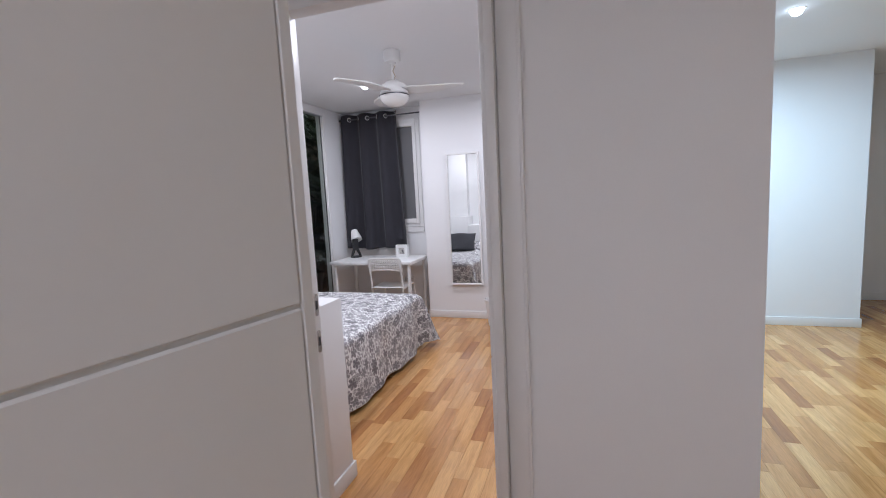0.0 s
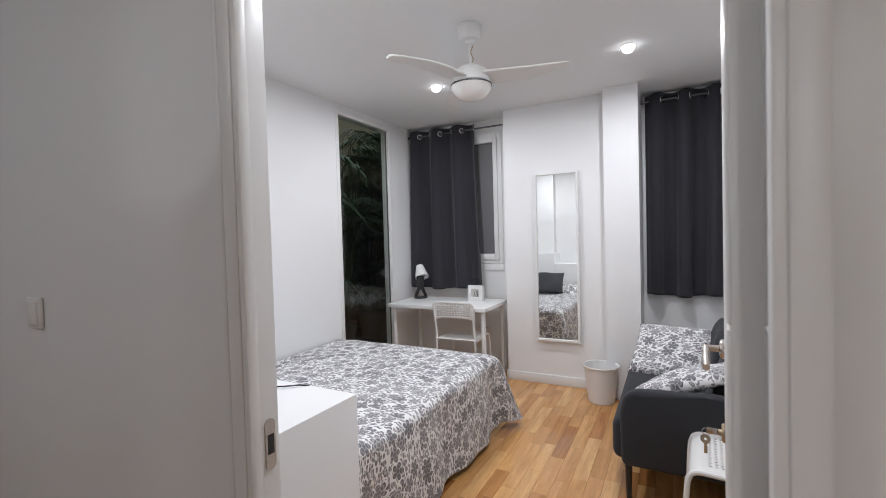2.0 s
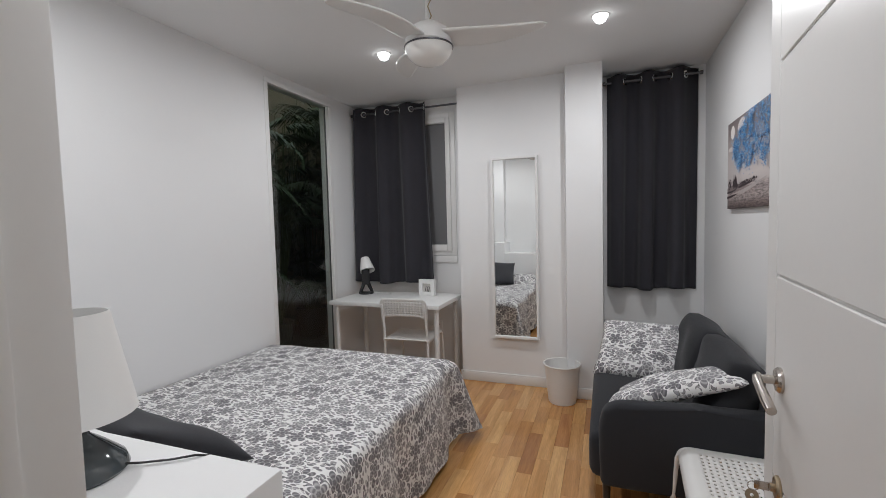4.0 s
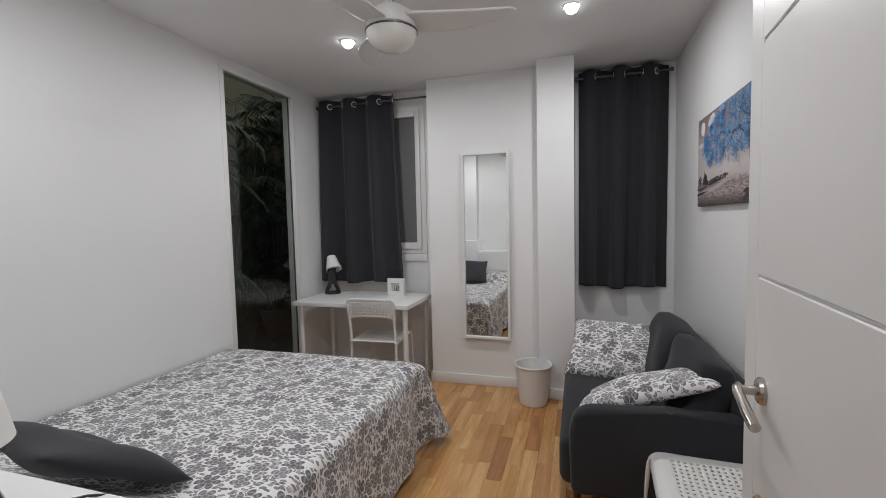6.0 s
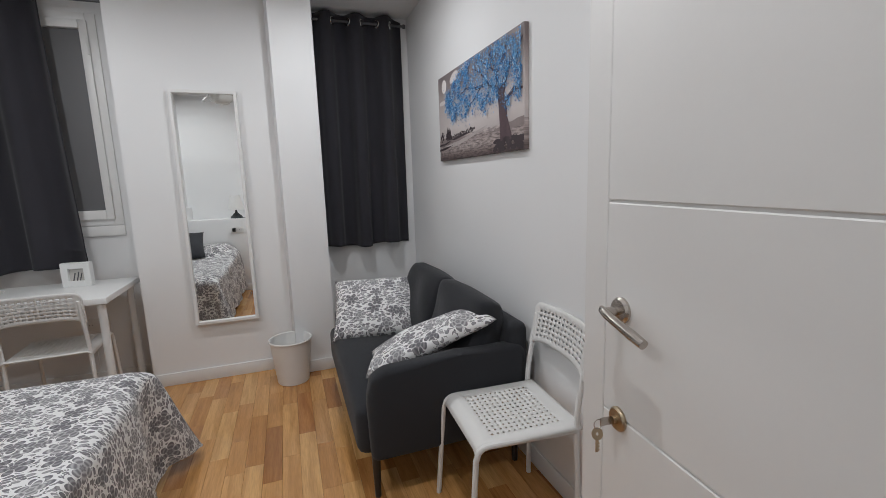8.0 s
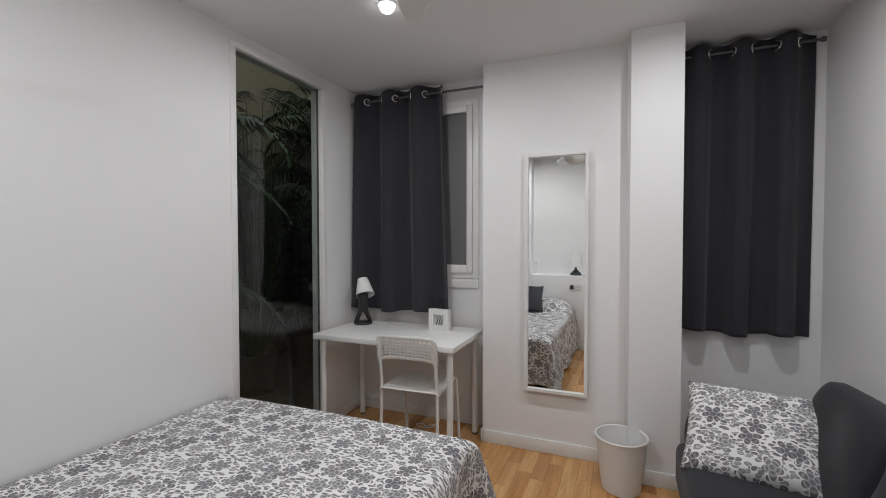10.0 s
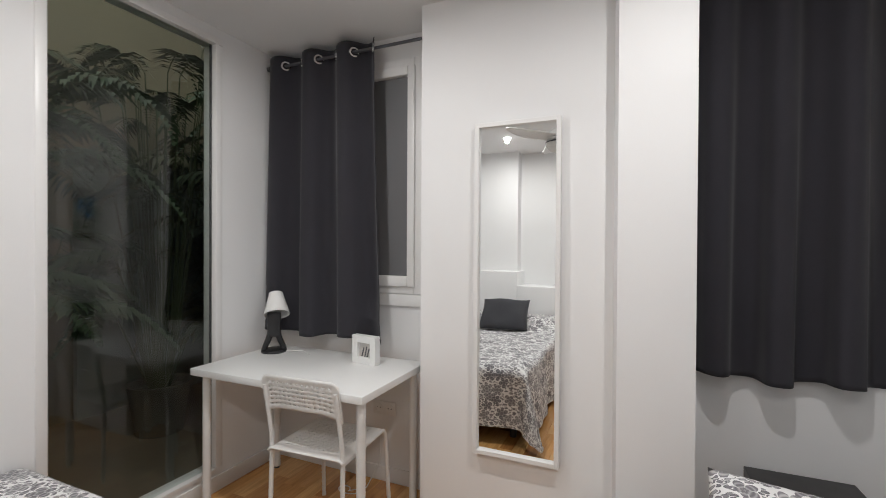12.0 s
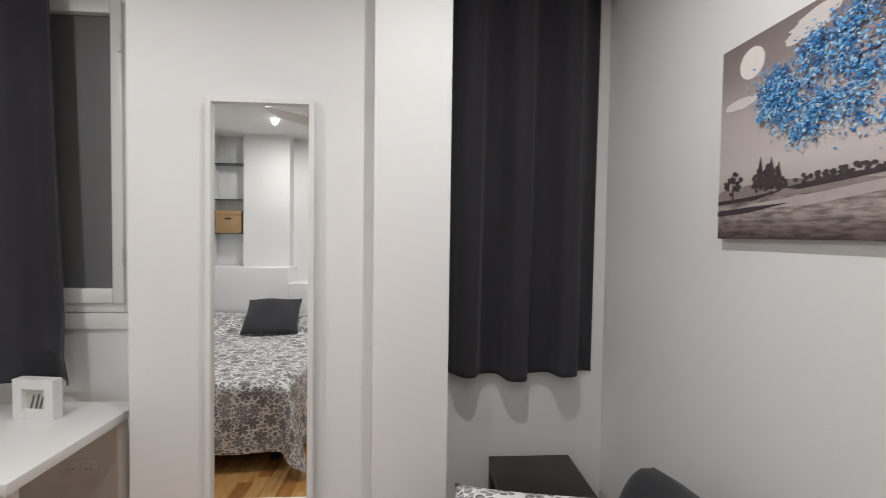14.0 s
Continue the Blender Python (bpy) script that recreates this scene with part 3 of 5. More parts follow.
def palm(x, y, z0, height, fronds, mat, seed, length):
    """A potted palm: pot, slim stems and feathered fronds."""
    rnd = random.Random(seed)
    t = thing("palm", pose(x, y, z0), "leafy green potted palm in the dark patio", "plant", "patio palms")
    bm = bmesh.new()
    lathe(bm, [(0, 0), (0.15, 0), (0.20, 0.34), (0.21, 0.36), (0.185, 0.36), (0.17, 0.31), (0, 0.31)], 24)
    part("pot", bm, M_POT, t)
    stems = bmesh.new()
    crown = bmesh.new()
    for k in range(fronds):
        a = 2 * math.pi * (k + rnd.uniform(-0.3, 0.3)) / fronds
        h = height * rnd.uniform(0.22, 1.0)
        lean = rnd.uniform(0.08, 0.36)
        L = length * rnd.uniform(0.55, 1.05)
        d = Vector((math.cos(a), math.sin(a), 0))
        base = Vector((0.06 * math.cos(a), 0.06 * math.sin(a), 0.3))
        top = base + d * lean + Vector((0, 0, h - 0.3))
        pts = [base.lerp(top, i / 3) for i in range(3)]
        spine = []
        for i in range(9):
            s = i / 8
            q = top + d * (L * s * 0.85) + Vector((0, 0, L * (0.55 * s - 0.95 * s * s)))
            q.x = min(max(q.x, -4.98 - x), XL - 0.24 - x)
            spine.append(q)
        tube(stems, pts + spine, [0.005] * 3 + [0.004 * (1 - 0.8 * i / 8) for i in range(9)], 5)
        side = Vector((-d.y, d.x, 0))
        for i in range(30):
            s = 0.06 + 0.94 * i / 29
            j = min(int(s * 8), 7)
            p = spine[j].lerp(spine[j + 1], s * 8 - j)
            ll = 0.30 * L * math.sin(math.pi * min(0.97, s * 0.8 + 0.18)) * rnd.uniform(0.8, 1.15)
            for sg in (-1, 1):
                tip = p + side * (sg * ll * 0.8) + d * (ll * 0.45) + Vector((0, 0, -ll * rnd.uniform(0.25, 0.65)))
                tip.x = min(max(tip.x, -5.03 - x), XL - 0.16 - x)
                mid = p.lerp(tip, 0.45) + Vector((0, 0, 0.02))
                wd = d * 0.015
                q = [crown.verts.new(c) for c in (p, mid - wd, tip, mid + wd)]
                crown.faces.new(q)
    part("stem", stems, M_STALK, t)
    part("crown", crown, mat, t, "feathered fronds", 0)
    return t


palm(-4.30, 6.90, 0, 2.8, 52, M_FROND, 3, 0.95)
palm(-4.45, 7.75, 0, 2.4, 44, M_FROND2, 5, 0.9)
palm(-4.15, 8.30, 0, 2.9, 52, M_FROND, 8, 1.05)
palm(-4.4, 9.3, 0, 1.9, 30, M_FROND2, 15, 1.0)
palm(-4.35, 5.95, 0, 2.6, 36, M_FROND, 21, 0.85)

# ---- bedroom: window side ----
def casement(name, x0, x1, y, z0, z1, label):
    w = thing(name, pose(0, 0, 0), label, "window", kind="structure")
    for b in ((x0, x0 + 0.055, y - 0.012, y + 0.05, z0, z1), (x1 - 0.055, x1, y - 0.012, y + 0.05, z0, z1), (x0 + 0.055, x1 - 0.055, y - 0.012, y + 0.05, z1 - 0.055, z1), (x0 + 0.055, x1 - 0.055, y - 0.012, y + 0.05, z0, z0 + 0.05)):
        bm = bmesh.new()
        box(bm, *b, bevel=0.003)
        part("window_frame", bm, M_TRIM, w)
    a0, a1, c0, c1 = x0 + 0.045, x1 - 0.045, z0 + 0.040, z1 - 0.045
    for b in ((a0, a0 + 0.05, y - 0.028, y + 0.02, c0, c1), (a1 - 0.045, a1, y - 0.028, y + 0.02, c0, c1), (a0 + 0.05, a1 - 0.045, y - 0.028, y + 0.02, c1 - 0.05, c1), (a0 + 0.05, a1 - 0.045, y - 0.028, y + 0.02, c0, c0 + 0.06)):
        bm = bmesh.new()
        box(bm, *b, bevel=0.005)
        part("sash", bm, M_TRIM, w)
    bm = bmesh.new()
    box(bm, a0 + 0.04, a1 - 0.035, y + 0.004, y + 0.010, c0 + 0.05, c1 - 0.04)
    part("pane", bm, M_PANE, w, "pane with a drawn dark grey roller blind")
    bm = bmesh.new()
    box(bm, x0 - 0.0, x1 + 0.0, y - 0.016, y + 0.001, z0 - 0.07, z0 - 0.004, 0.003)
    part("window_sill", bm, M_TRIM, w)
    for z in (z0 + 0.2, z1 - 0.25):
        bm = bmesh.new()
        tube(bm, [(x1 - 0.05, y - 0.03, z), (x1 - 0.05, y - 0.03, z + 0.07)], 0.007, 10)
        part("hinge", bm, M_TRIM, w)


casement("window_2", WX0, WX1, YW, WZ0, WZ1, "white casement window with a grey blind behind a curtain")
casement("window_3", VX0, VX1, YWR + 0.035, WZ0, WZ1, "white casement window hidden behind a dark curtain")


def curtain(x0, x1, bx0, bx1, y, ztop, zbot, waves, rod0, rod1, label, phase=0.0, seed=1, tuck=0.0, back=0.0):
    """A pleated eyelet curtain on its rod; the cloth winds to and fro in front of and behind the bar."""
    rnd = random.Random(seed)
    jit = [rnd.uniform(-0.5, 0.5) for _ in range(waves * 2 + 3)]
    r = thing("curtain_rod", pose((rod0 + rod1) / 2, y, ztop - 0.055), "dark metal curtain rod with end knobs", "curtain rod", "curtain rods")
    half = (rod1 - rod0) / 2
    bm = bmesh.new()
    tube(bm, [(-half, 0, 0), (half, 0, 0)], 0.0085, 16)
    part("bar", bm, M_ROD, r)
    for s in (-1, 1):
        bm = bmesh.new()
        lathe(bm, [(0, -0.012), (0.014, -0.010), (0.016, 0.0), (0.014, 0.010), (0, 0.012)], 16)
        bmesh.ops.transform(bm, matrix=Matrix.Translation((s * half, 0, 0)) @ Matrix.Rotation(radians(90), 4, "Y"), verts=bm.verts)
        part("knob", bm, M_ROD, r)
    c = thing("curtain", pose(0, y, zbot), label, "curtain", "charcoal curtains")

    def place(u, v):
        k = u * waves * 2 * math.pi + phase
        i = min(int(u * (waves * 2 + 1)), waves * 2)
        j = jit[i] * (1 - (u * (waves * 2 + 1) - i)) + jit[i + 1] * (u * (waves * 2 + 1) - i)
        amp = (0.046 + 0.008 * j) * (0.85 + 0.30 * v)
        x = x0 + (x1 - x0) * u
        bx = bx0 + (bx1 - bx0) * u
        xx = x + (bx - x) * v ** 1.4 - 0.010 * math.sin(2 * k) * (0.4 + 0.6 * v) + 0.010 * j * v
        yy = -amp * math.sin(k) - 0.006 * math.sin(2.7 * k + 3 * v) * v
        zz = (ztop - zbot) * (1 - v) + 0.010 * math.sin(k * 0.5 + 1.0) * v - 0.006 * math.cos(k) * (1 - v)
        # the last bit swings back to the wall
        swing = back * max(0.0, (u - 0.90) / 0.10) ** 1.5
        xx, yy = xx + 0.5 * swing, yy + swing
        # a tucked, puffed corner at the hem
        puff = tuck * math.exp(-((u - 0.90) / 0.09) ** 2 - ((v - 0.93) / 0.05) ** 2)
        return (xx + 0.10 * puff, yy - 0.55 * puff, zz + 0.35 * puff * math.sin((v - 0.93) * 60))

    bm = bmesh.new()
    sheet(bm, waves * 28, 72, place)
    body = part("cloth", bm, M_CURTAIN, c, smooth=180)
    so = body.modifiers.new("thick", "SOLIDIFY")
    so.thickness = 0.003
    for i in range(waves * 2):
        u = (i + 0.5) / (waves * 2)
        u = (math.pi * (i + 1) - phase) / (waves * 2 * math.pi)
        if not 0.02 < u < 0.98:
            continue
        p = Vector(place(u, 0.0))
        q = Vector(place(u + 0.004, 0.0)) - p
        ang = math.atan2(q.y, q.x)
        bm = bmesh.new()
        lathe(bm, [(0.019, -0.004), (0.028, -0.004), (0.030, 0.0), (0.028, 0.004), (0.019, 0.004), (0.018, 0.0), (0.019, -0.004)], 24)
        bmesh.ops.transform(bm, matrix=Matrix.Translation((p.x, p.y, ztop - zbot - 0.055)) @ Matrix.Rotation(ang, 4, "Z") @ Matrix.Rotation(radians(90), 4, "X"), verts=bm.verts)
        part("eyelet", bm, M_CHROME, c, "chrome eyelet ring")


curtain(-3.185, -2.440, -3.215, -2.385, 6.865, 2.500, 0.832, 3, -3.215, PX0 - 0.002, "charcoal eyelet curtain hanging in deep folds over the desk", phase=0.6, seed=4, tuck=0.07)
curtain(-0.900, -0.268, -0.908, -0.275, 6.905, 2.515, 0.828, 3, -0.915, -0.235, "short charcoal eyelet curtain over the sofa window", phase=-1.0, seed=9, back=0.045)


def desk(m, w, d, h):
    t = thing("desk", m, "white rectangular desk on round white legs below the window", "desk")
    bm = bmesh.new()
    box(bm, 0, w, 0, d, h - 0.034, h, 0.002)
    part("tabletop", bm, M_FURN, t)
    for x in (0.045, w - 0.045):
        for y in (0.06, d - 0.06):
            bm = bmesh.new()
            lathe(bm, [(0, 0.012), (0.020, 0.012), (0.020, h - 0.045), (0.035, h - 0.040), (0.035, h - 0.034), (0, h - 0.034)], 24, (x, y, 0))
            leg = part("leg", bm, M_METALW, t)
            bm = bmesh.new()
            lathe(bm, [(0, 0), (0.016, 0), (0.018, 0.013), (0, 0.013)], 20, (x, y, 0))
            part("foot", bm, M_BLACK, leg, "dark plastic foot")


DESK_H = 0.737
desk(pose(-3.172, 6.303, 0), 1.025, 0.60, DESK_H)


def chair(m, label):
    """A stacking chair on a bent white tube frame; pierced plastic seat and slotted backrest. Front is +y."""
    c = thing("chair", m, label, "chair", "white stacking chairs")
    W, D, SH_, BH = 0.40, 0.41, 0.448, 0.795
    r = 0.0105
    for s in (-1, 1):
        x = s * (W / 2 - 0.012)
        bm = bmesh.new()
        top = (x * 0.985, -0.222, BH - 0.055)
        path = [(x * 1.03, -0.185, 0), (x, -0.175, SH_ - 0.03)] + [(x * 0.99, -0.180, SH_ + 0.06), (x * 0.985, -0.205, BH - 0.15), top]
        tube(bm, path, r, 10)
        part("back_leg", bm, M_METALW, c)
        bm = bmesh.new()
        path = [(x * 1.06, 0.235, 0), (x * 1.0, 0.205, SH_ - 0.06)] + arc((x, 0.200, SH_ - 0.045), (x, 0.195, SH_ - 0.012), (x, 0.150, SH_ - 0.014), 5) + [(x, -0.17, SH_ - 0.025)]
        tube(bm, path, r, 10)
        part("front_leg", bm, M_METALW, c)
    # seat: a dished shell with its front rolled down, pierced by rows of short slots
    x0, x1, y0, y1 = -W / 2, W / 2, -D / 2 + 0.01, D / 2

    def seat_z(x, y):
        z = SH_ - 0.008 * math.cos(math.pi * x / W) * math.cos(math.pi * y / D)
        e = max(0.0, y - (y1 - 0.05)) / 0.05
        f = max(0.0, abs(x) - (W / 2 - 0.025)) / 0.025
        return z - 0.032 * e * e - 0.016 * f * f

    bm = bmesh.new()
    def stops(lo, hi, edge, count, slot):
        """Grid lines with a plain border and count slots between bridges."""
        pitch = (hi - lo - 2 * edge) / count
        out = [lo + edge * k / 5 for k in range(5)]
        for k in range(count):
            out += [lo + edge + k * pitch, lo + edge + k * pitch + slot]
        return out + [hi - edge + edge * k / 5 for k in range(6)]

    xs, ys = stops(x0, x1, 0.052, 12, 0.0135), stops(y0, y1, 0.062, 13, 0.0095)
    grid = {}
    for i, x in enumerate(xs):
        for j, y in enumerate(ys):
            # rounded front corners
            k = max(0.0, y - (y1 - 0.07)) / 0.07
            xx = x * (1 - 0.10 * k * k)
            grid[i, j] = bm.verts.new((xx, y, seat_z(x, y)))
    for i in range(len(xs) - 1):
        for j in range(len(ys) - 1):
            hole = i >= 5 and j >= 5 and (i - 5) % 2 == 0 and (j - 5) % 2 == 0 and i < 29 and j < 31
            if not hole:
                bm.faces.new((grid[i, j], grid[i + 1, j], grid[i + 1, j + 1], grid[i, j + 1]))
    ob = part("seat", bm, M_PLASW, c, "pierced white plastic seat", 50)
    so = ob.modifiers.new("thick", "SOLIDIFY")
    so.thickness, so.offset = 0.008, -1
    # backrest: curved band with six rows of slots
    bm = bmesh.new()
    z0, z1 = BH - 0.155, BH
    us = [-1, -0.985, -0.95, -0.90, -0.85]
    for k in range(13):
        us += [-0.80 + k * 0.1265, -0.80 + k * 0.1265 + 0.080]
    us += [0.85, 0.90, 0.95, 0.985, 1.0]
    vs = [0, 0.06]
    for k in range(6):
        vs += [0.14 + k * 0.125, 0.14 + k * 0.125 + 0.058]
    vs += [0.92, 1.0]
    g = {}
    for i, u in enumerate(us):
        for j, v in enumerate(vs):
            x = u * (W / 2 + 0.002)
            y = -0.192 - 0.035 * v - 0.020 * (1 - u * u)
            du = max(0.0, abs(u) - 0.80) / 0.20
            foot = z0 - 0.035 * abs(u) ** 4
            head = z1 - 0.006 * u * u - 0.040 * (1 - math.sqrt(max(0.0, 1 - du * du)))
            z = foot + (head - foot) * v
            g[i, j] = bm.verts.new((x, y, z))
    for i in range(len(us) - 1):
        for j in range(len(vs) - 1):
            slot = 5 <= i < len(us) - 6 and (i - 5) % 2 == 0 and 2 <= j < len(vs) - 2 and (j - 2) % 2 == 0
            if not slot:
                bm.faces.new((g[i, j], g[i + 1, j], g[i + 1, j + 1], g[i, j + 1]))
    ob = part("backrest", bm, M_PLASW, c, "slotted white plastic backrest", 50)
    so = ob.modifiers.new("thick", "SOLIDIFY")
    so.thickness, so.offset = 0.007, 0
    return c


chair(pose(-2.460, 6.497, 0, 0, 0, 3), "white stacking chair pushed in under the desk")
chair(pose(-0.440, 4.890, 0, 0, 0, 87), "white stacking chair standing against the wall by the sofa")


def desk_lamp(m):
    K = Matrix.Scale(1.24, 4)
    l = thing("desk_lamp", m, "small black desk lamp with a tilted white cone shade", "lamp")
    bm = bmesh.new()
    lathe(bm, [(0, 0), (0.056, 0), (0.058, 0.006), (0.056, 0.012), (0.034, 0.014), (0, 0.014)], 36)
    bmesh.ops.transform(bm, matrix=K, verts=bm.verts)
    part("base", bm, M_BLACK, l)
    bm = bmesh.new()
    for s in (-1, 1):
        tube(bm, [(s * 0.045, 0, 0.008), (s * 0.038, 0, 0.030), (s * 0.025, 0, 0.058), (s * 0.017, 0, 0.085), (s * 0.016, 0, 0.185)], [0.012, 0.013, 0.014, 0.014, 0.014], 10)
    box(bm, -0.030, 0.030, -0.014, 0.014, 0.068, 0.185, 0.012)
    bmesh.ops.transform(bm, matrix=K, verts=bm.verts)
    part("stand", bm, M_BLACK, l, "black forked stand")
    bm = bmesh.new()
    lathe(bm, [(0.029, 0.108), (0.031, 0.109), (0.058, 0.0), (0.056, 0.0), (0.029, 0.106), (0.0, 0.107), (0.0, 0.109), (0.029, 0.108)], 36)
    bmesh.ops.transform(bm, matrix=Matrix.Translation((0.012, -0.012, 0.175)) @ Euler((radians(-30), radians(-4), 0)).to_matrix().to_4x4(), verts=bm.verts)
    bmesh.ops.transform(bm, matrix=K, verts=bm.verts)
    shade = part("shade", bm, M_SHADE, l, "white cone shade")
    bm = bmesh.new()
    lathe(bm, [(0, 0.022), (0.014, 0.026), (0.022, 0.040), (0.023, 0.052), (0.016, 0.072), (0.012, 0.100), (0, 0.100)], 24)
    bmesh.ops.transform(bm, matrix=K @ Matrix.Translation((0.012, -0.012, 0.175)) @ Euler((radians(-30), radians(-4), 0)).to_matrix().to_4x4(), verts=bm.verts)
    part("bulb", bm, M_OPAL, shade, "frosted bulb, off")
    bm = bmesh.new()
    tube(bm, [(0.060, 0.004, 0.006), (0.095, 0.004, 0.004), (0.130, 0.020, 0.004), (0.165, 0.018, 0.004), (0.190, -0.004, 0.004), (0.215, -0.030, 0.004), (0.25, -0.05, 0.004)], 0.0025, 6)
    bmesh.ops.transform(bm, matrix=Matrix.Rotation(radians(-24), 4, "Z"), verts=bm.verts)
    part("cable", bm, M_PLASW, l, "thin white cable lying on the desk")


desk_lamp(pose(-3.055, 6.745, DESK_H, 0, 0, 42))


def photo_frame(m):
    f = thing("photo_frame", m, "thick white photo frame with a small grey print", "picture frame")
    w, h, t, b = 0.158, 0.148, 0.040, 0.036
    for q in ((-w / 2, -w / 2 + b, 0, h), (w / 2 - b, w / 2, 0, h), (-w / 2 + b, w / 2 - b, 0, b), (-w / 2 + b, w / 2 - b, h - b, h)):
        bm = bmesh.new()
        box(bm, q[0], q[1], -t / 2, t / 2, q[2], q[3], 0.0012, 1)
        part("bar", bm, M_FURN, f)
    bm = bmesh.new()
    box(bm, -w / 2 + b - 0.001, w / 2 - b + 0.001, -0.002, 0.002, b - 0.001, h - b + 0.001)
    part("print", bm, plain("grey_print", (0.55, 0.53, 0.50), 0.4, vary=0.3, scale=30, grain=90), f)
    for k, (x, z0, z1) in enumerate(((-0.016, 0.036, 0.085), (0.004, 0.034, 0.09), (0.02, 0.036, 0.082))):
        bm = bmesh.new()
        tube(bm, [(x - 0.008, -0.0035, z0), (x + 0.006, -0.0035, z1)], 0.003, 6)
        part("print_mark", bm, M_ROD, f, "dark stroke of the print")


photo_frame(pose(-2.423, 6.745, DESK_H, 0, 0, -8))


def wall_mirror():
    x0, x1, z0, z1 = -1.813, -1.423, 0.403, 1.921
    f = 0.020
    m = thing("wall_mirror", pose((x0 + x1) / 2, YM - 0.012, z0, -0.45, 0, 0), "tall narrow wall mirror in a slim white frame", "mirror")
    w, h = (x1 - x0) / 2, z1 - z0
    for b in ((-w, -w + f, 0, h), (w - f, w, 0, h), (-w + f, w - f, 0, f), (-w + f, w - f, h - f, h)):
        bm = bmesh.new()
        box(bm, b[0], b[1], -0.034, 0.0, b[2], b[3], 0.0015, 1)
        part("frame", bm, M_TRIM, m)
    bm = bmesh.new()
    bm.faces.new([bm.verts.new((x, -0.016, z)) for x, z in ((-w + f, f), (w - f, f), (w - f, h - f), (-w + f, h - f))])
    part("mirror_glass", bm, M_MIRROR, m, "silvered mirror glass", 0)


wall_mirror()


def bin_(m):
    b = thing("waste_bin", m, "off-white tapered plastic waste bin on the floor", "bin")
    bm = bmesh.new()
    lathe(bm, [(0, 0.0), (0.098, 0.0), (0.102, 0.004), (0.134, 0.292), (0.130, 0.292), (0.098, 0.010), (0, 0.010)], 48)
    part("bucket", bm, M_PLASW, b)
    bm = bmesh.new()
    lathe(bm, [(0.133, 0.284), (0.139, 0.286), (0.141, 0.294), (0.137, 0.300), (0.130, 0.297), (0.129, 0.288), (0.133, 0.284)], 48)
    part("rim", bm, M_PLASW, b)


bin_(pose(-1.226, 6.50, 0))


def side_table(m, w, h):
    t = thing("side_table", m, "small black-brown square side table", "table")
    bm = bmesh.new()
    box(bm, -w / 2, w / 2, -w / 2, w / 2, h - 0.05, h, 0.0015)
    part("tabletop", bm, M_BLACKW, t)
    for sx in (-1, 1):
        for sy in (-1, 1):
            bm = bmesh.new()
            cx, cy = sx * (w / 2 - 0.025), sy * (w / 2 - 0.025)
            box(bm, cx - 0.025, cx + 0.025, cy - 0.025, cy + 0.025, 0, h - 0.05, 0.0015)
            part("leg", bm, M_BLACKW, t)


side_table(pose(-0.530, 6.785, 0), 0.36, 0.45)


# ---- soft things ----
def pillow_mesh(w, h, t, seed=0, droop=0.0, ears=0.06, blunt=0.0, swell=0.55):
    """A stuffed cushion, w by h, lying flat round the origin, t thick; corners pulled to points."""
    rnd = random.Random(seed)
    ph = [rnd.uniform(0, 6.28) for _ in range(6)]
    bm = bmesh.new()
    for side in (1, -1):
        def fn(u, v, side=side):
            a, b = u * 2 - 1, v * 2 - 1
            e = max(0.0, (1 - a ** 4) * (1 - b ** 4))
            puff = t / 2 * e ** swell
            puff *= 1 + 0.10 * math.sin(3 * a + ph[0]) * math.sin(2.6 * b + ph[1])
            pull_a, pull_b = 1 - ears * (1 - b * b) * 0.9, 1 - ears * (1 - a * a) * 0.9
            z = side * puff + 0.010 * math.sin(4 * a + ph[2]) * math.sin(3 * b + ph[3]) - droop * (a * a + b * b) * 0.5
            k = 1 - blunt * (a * b) ** 4
            return (a * w / 2 * pull_a * k, b * h / 2 * pull_b * k, z)
        sheet(bm, 30, 30, fn, lambda u, v, side=side: (u * w + 3 * side, v * h + seed))
    bmesh.ops.remove_doubles(bm, verts=bm.verts, dist=0.0004)
    return bm


def basis(along, up):
    """A turn whose x axis runs along a direction, z as near as may be to up."""
    u = Vector(along).normalized()
    n = Vector(up)
    n = (n - u * n.dot(u)).normalized()
    return Matrix((u, n.cross(u), n)).transposed().to_4x4()


def pillow(name, m, w, h, t, mat, label, seed, droop=0.0, group=""):
    return tagged(_place(name, pillow_mesh(w, h, t, seed, droop), mat, m), label, "cushion", group)


def _place(name, bm, mat, m):
    ob = new(name, finish(name, bm, mat, 180))
    ob.matrix_world = m
    return ob


BX0, BX1, BY0, BY1, BZ = XL + 0.02, -1.808, LY + 0.03, 5.690, 0.520


def bed():
    b = thing("bed", pose((BX0 + BX1) / 2, (BY0 + BY1) / 2, 0), "double bed on a dark base beside the wall", "bed")
    cx, cy = (BX0 + BX1) / 2, (BY0 + BY1) / 2
    bm = bmesh.new()
    box(bm, BX0 - cx + 0.02, BX1 - cx - 0.03, BY0 - cy, BY1 - cy - 0.03, 0.22, 0.28, 0.01)
    part("base", bm, M_BLACKW, b, "dark slatted base")
    bm = bmesh.new()
    box(bm, BX0 - cx + 0.01, BX1 - cx - 0.030, BY0 - cy, BY1 - cy - 0.035, 0.28, BZ - 0.016, 0.05, 4)
    part("mattress", bm, cloth("mattress_ticking", (0.7, 0.7, 0.69)), b)
    for x in (BX0 - cx + 0.09, BX1 - cx - 0.12):
        for y in (BY0 - cy + 0.10, BY1 - cy - 0.16):
            bm = bmesh.new()
            lathe(bm, [(0, 0), (0.025, 0), (0.027, 0.22), (0, 0.22)], 16, (x, y, 0))
            part("leg", bm, M_BLACK, b)


bed()


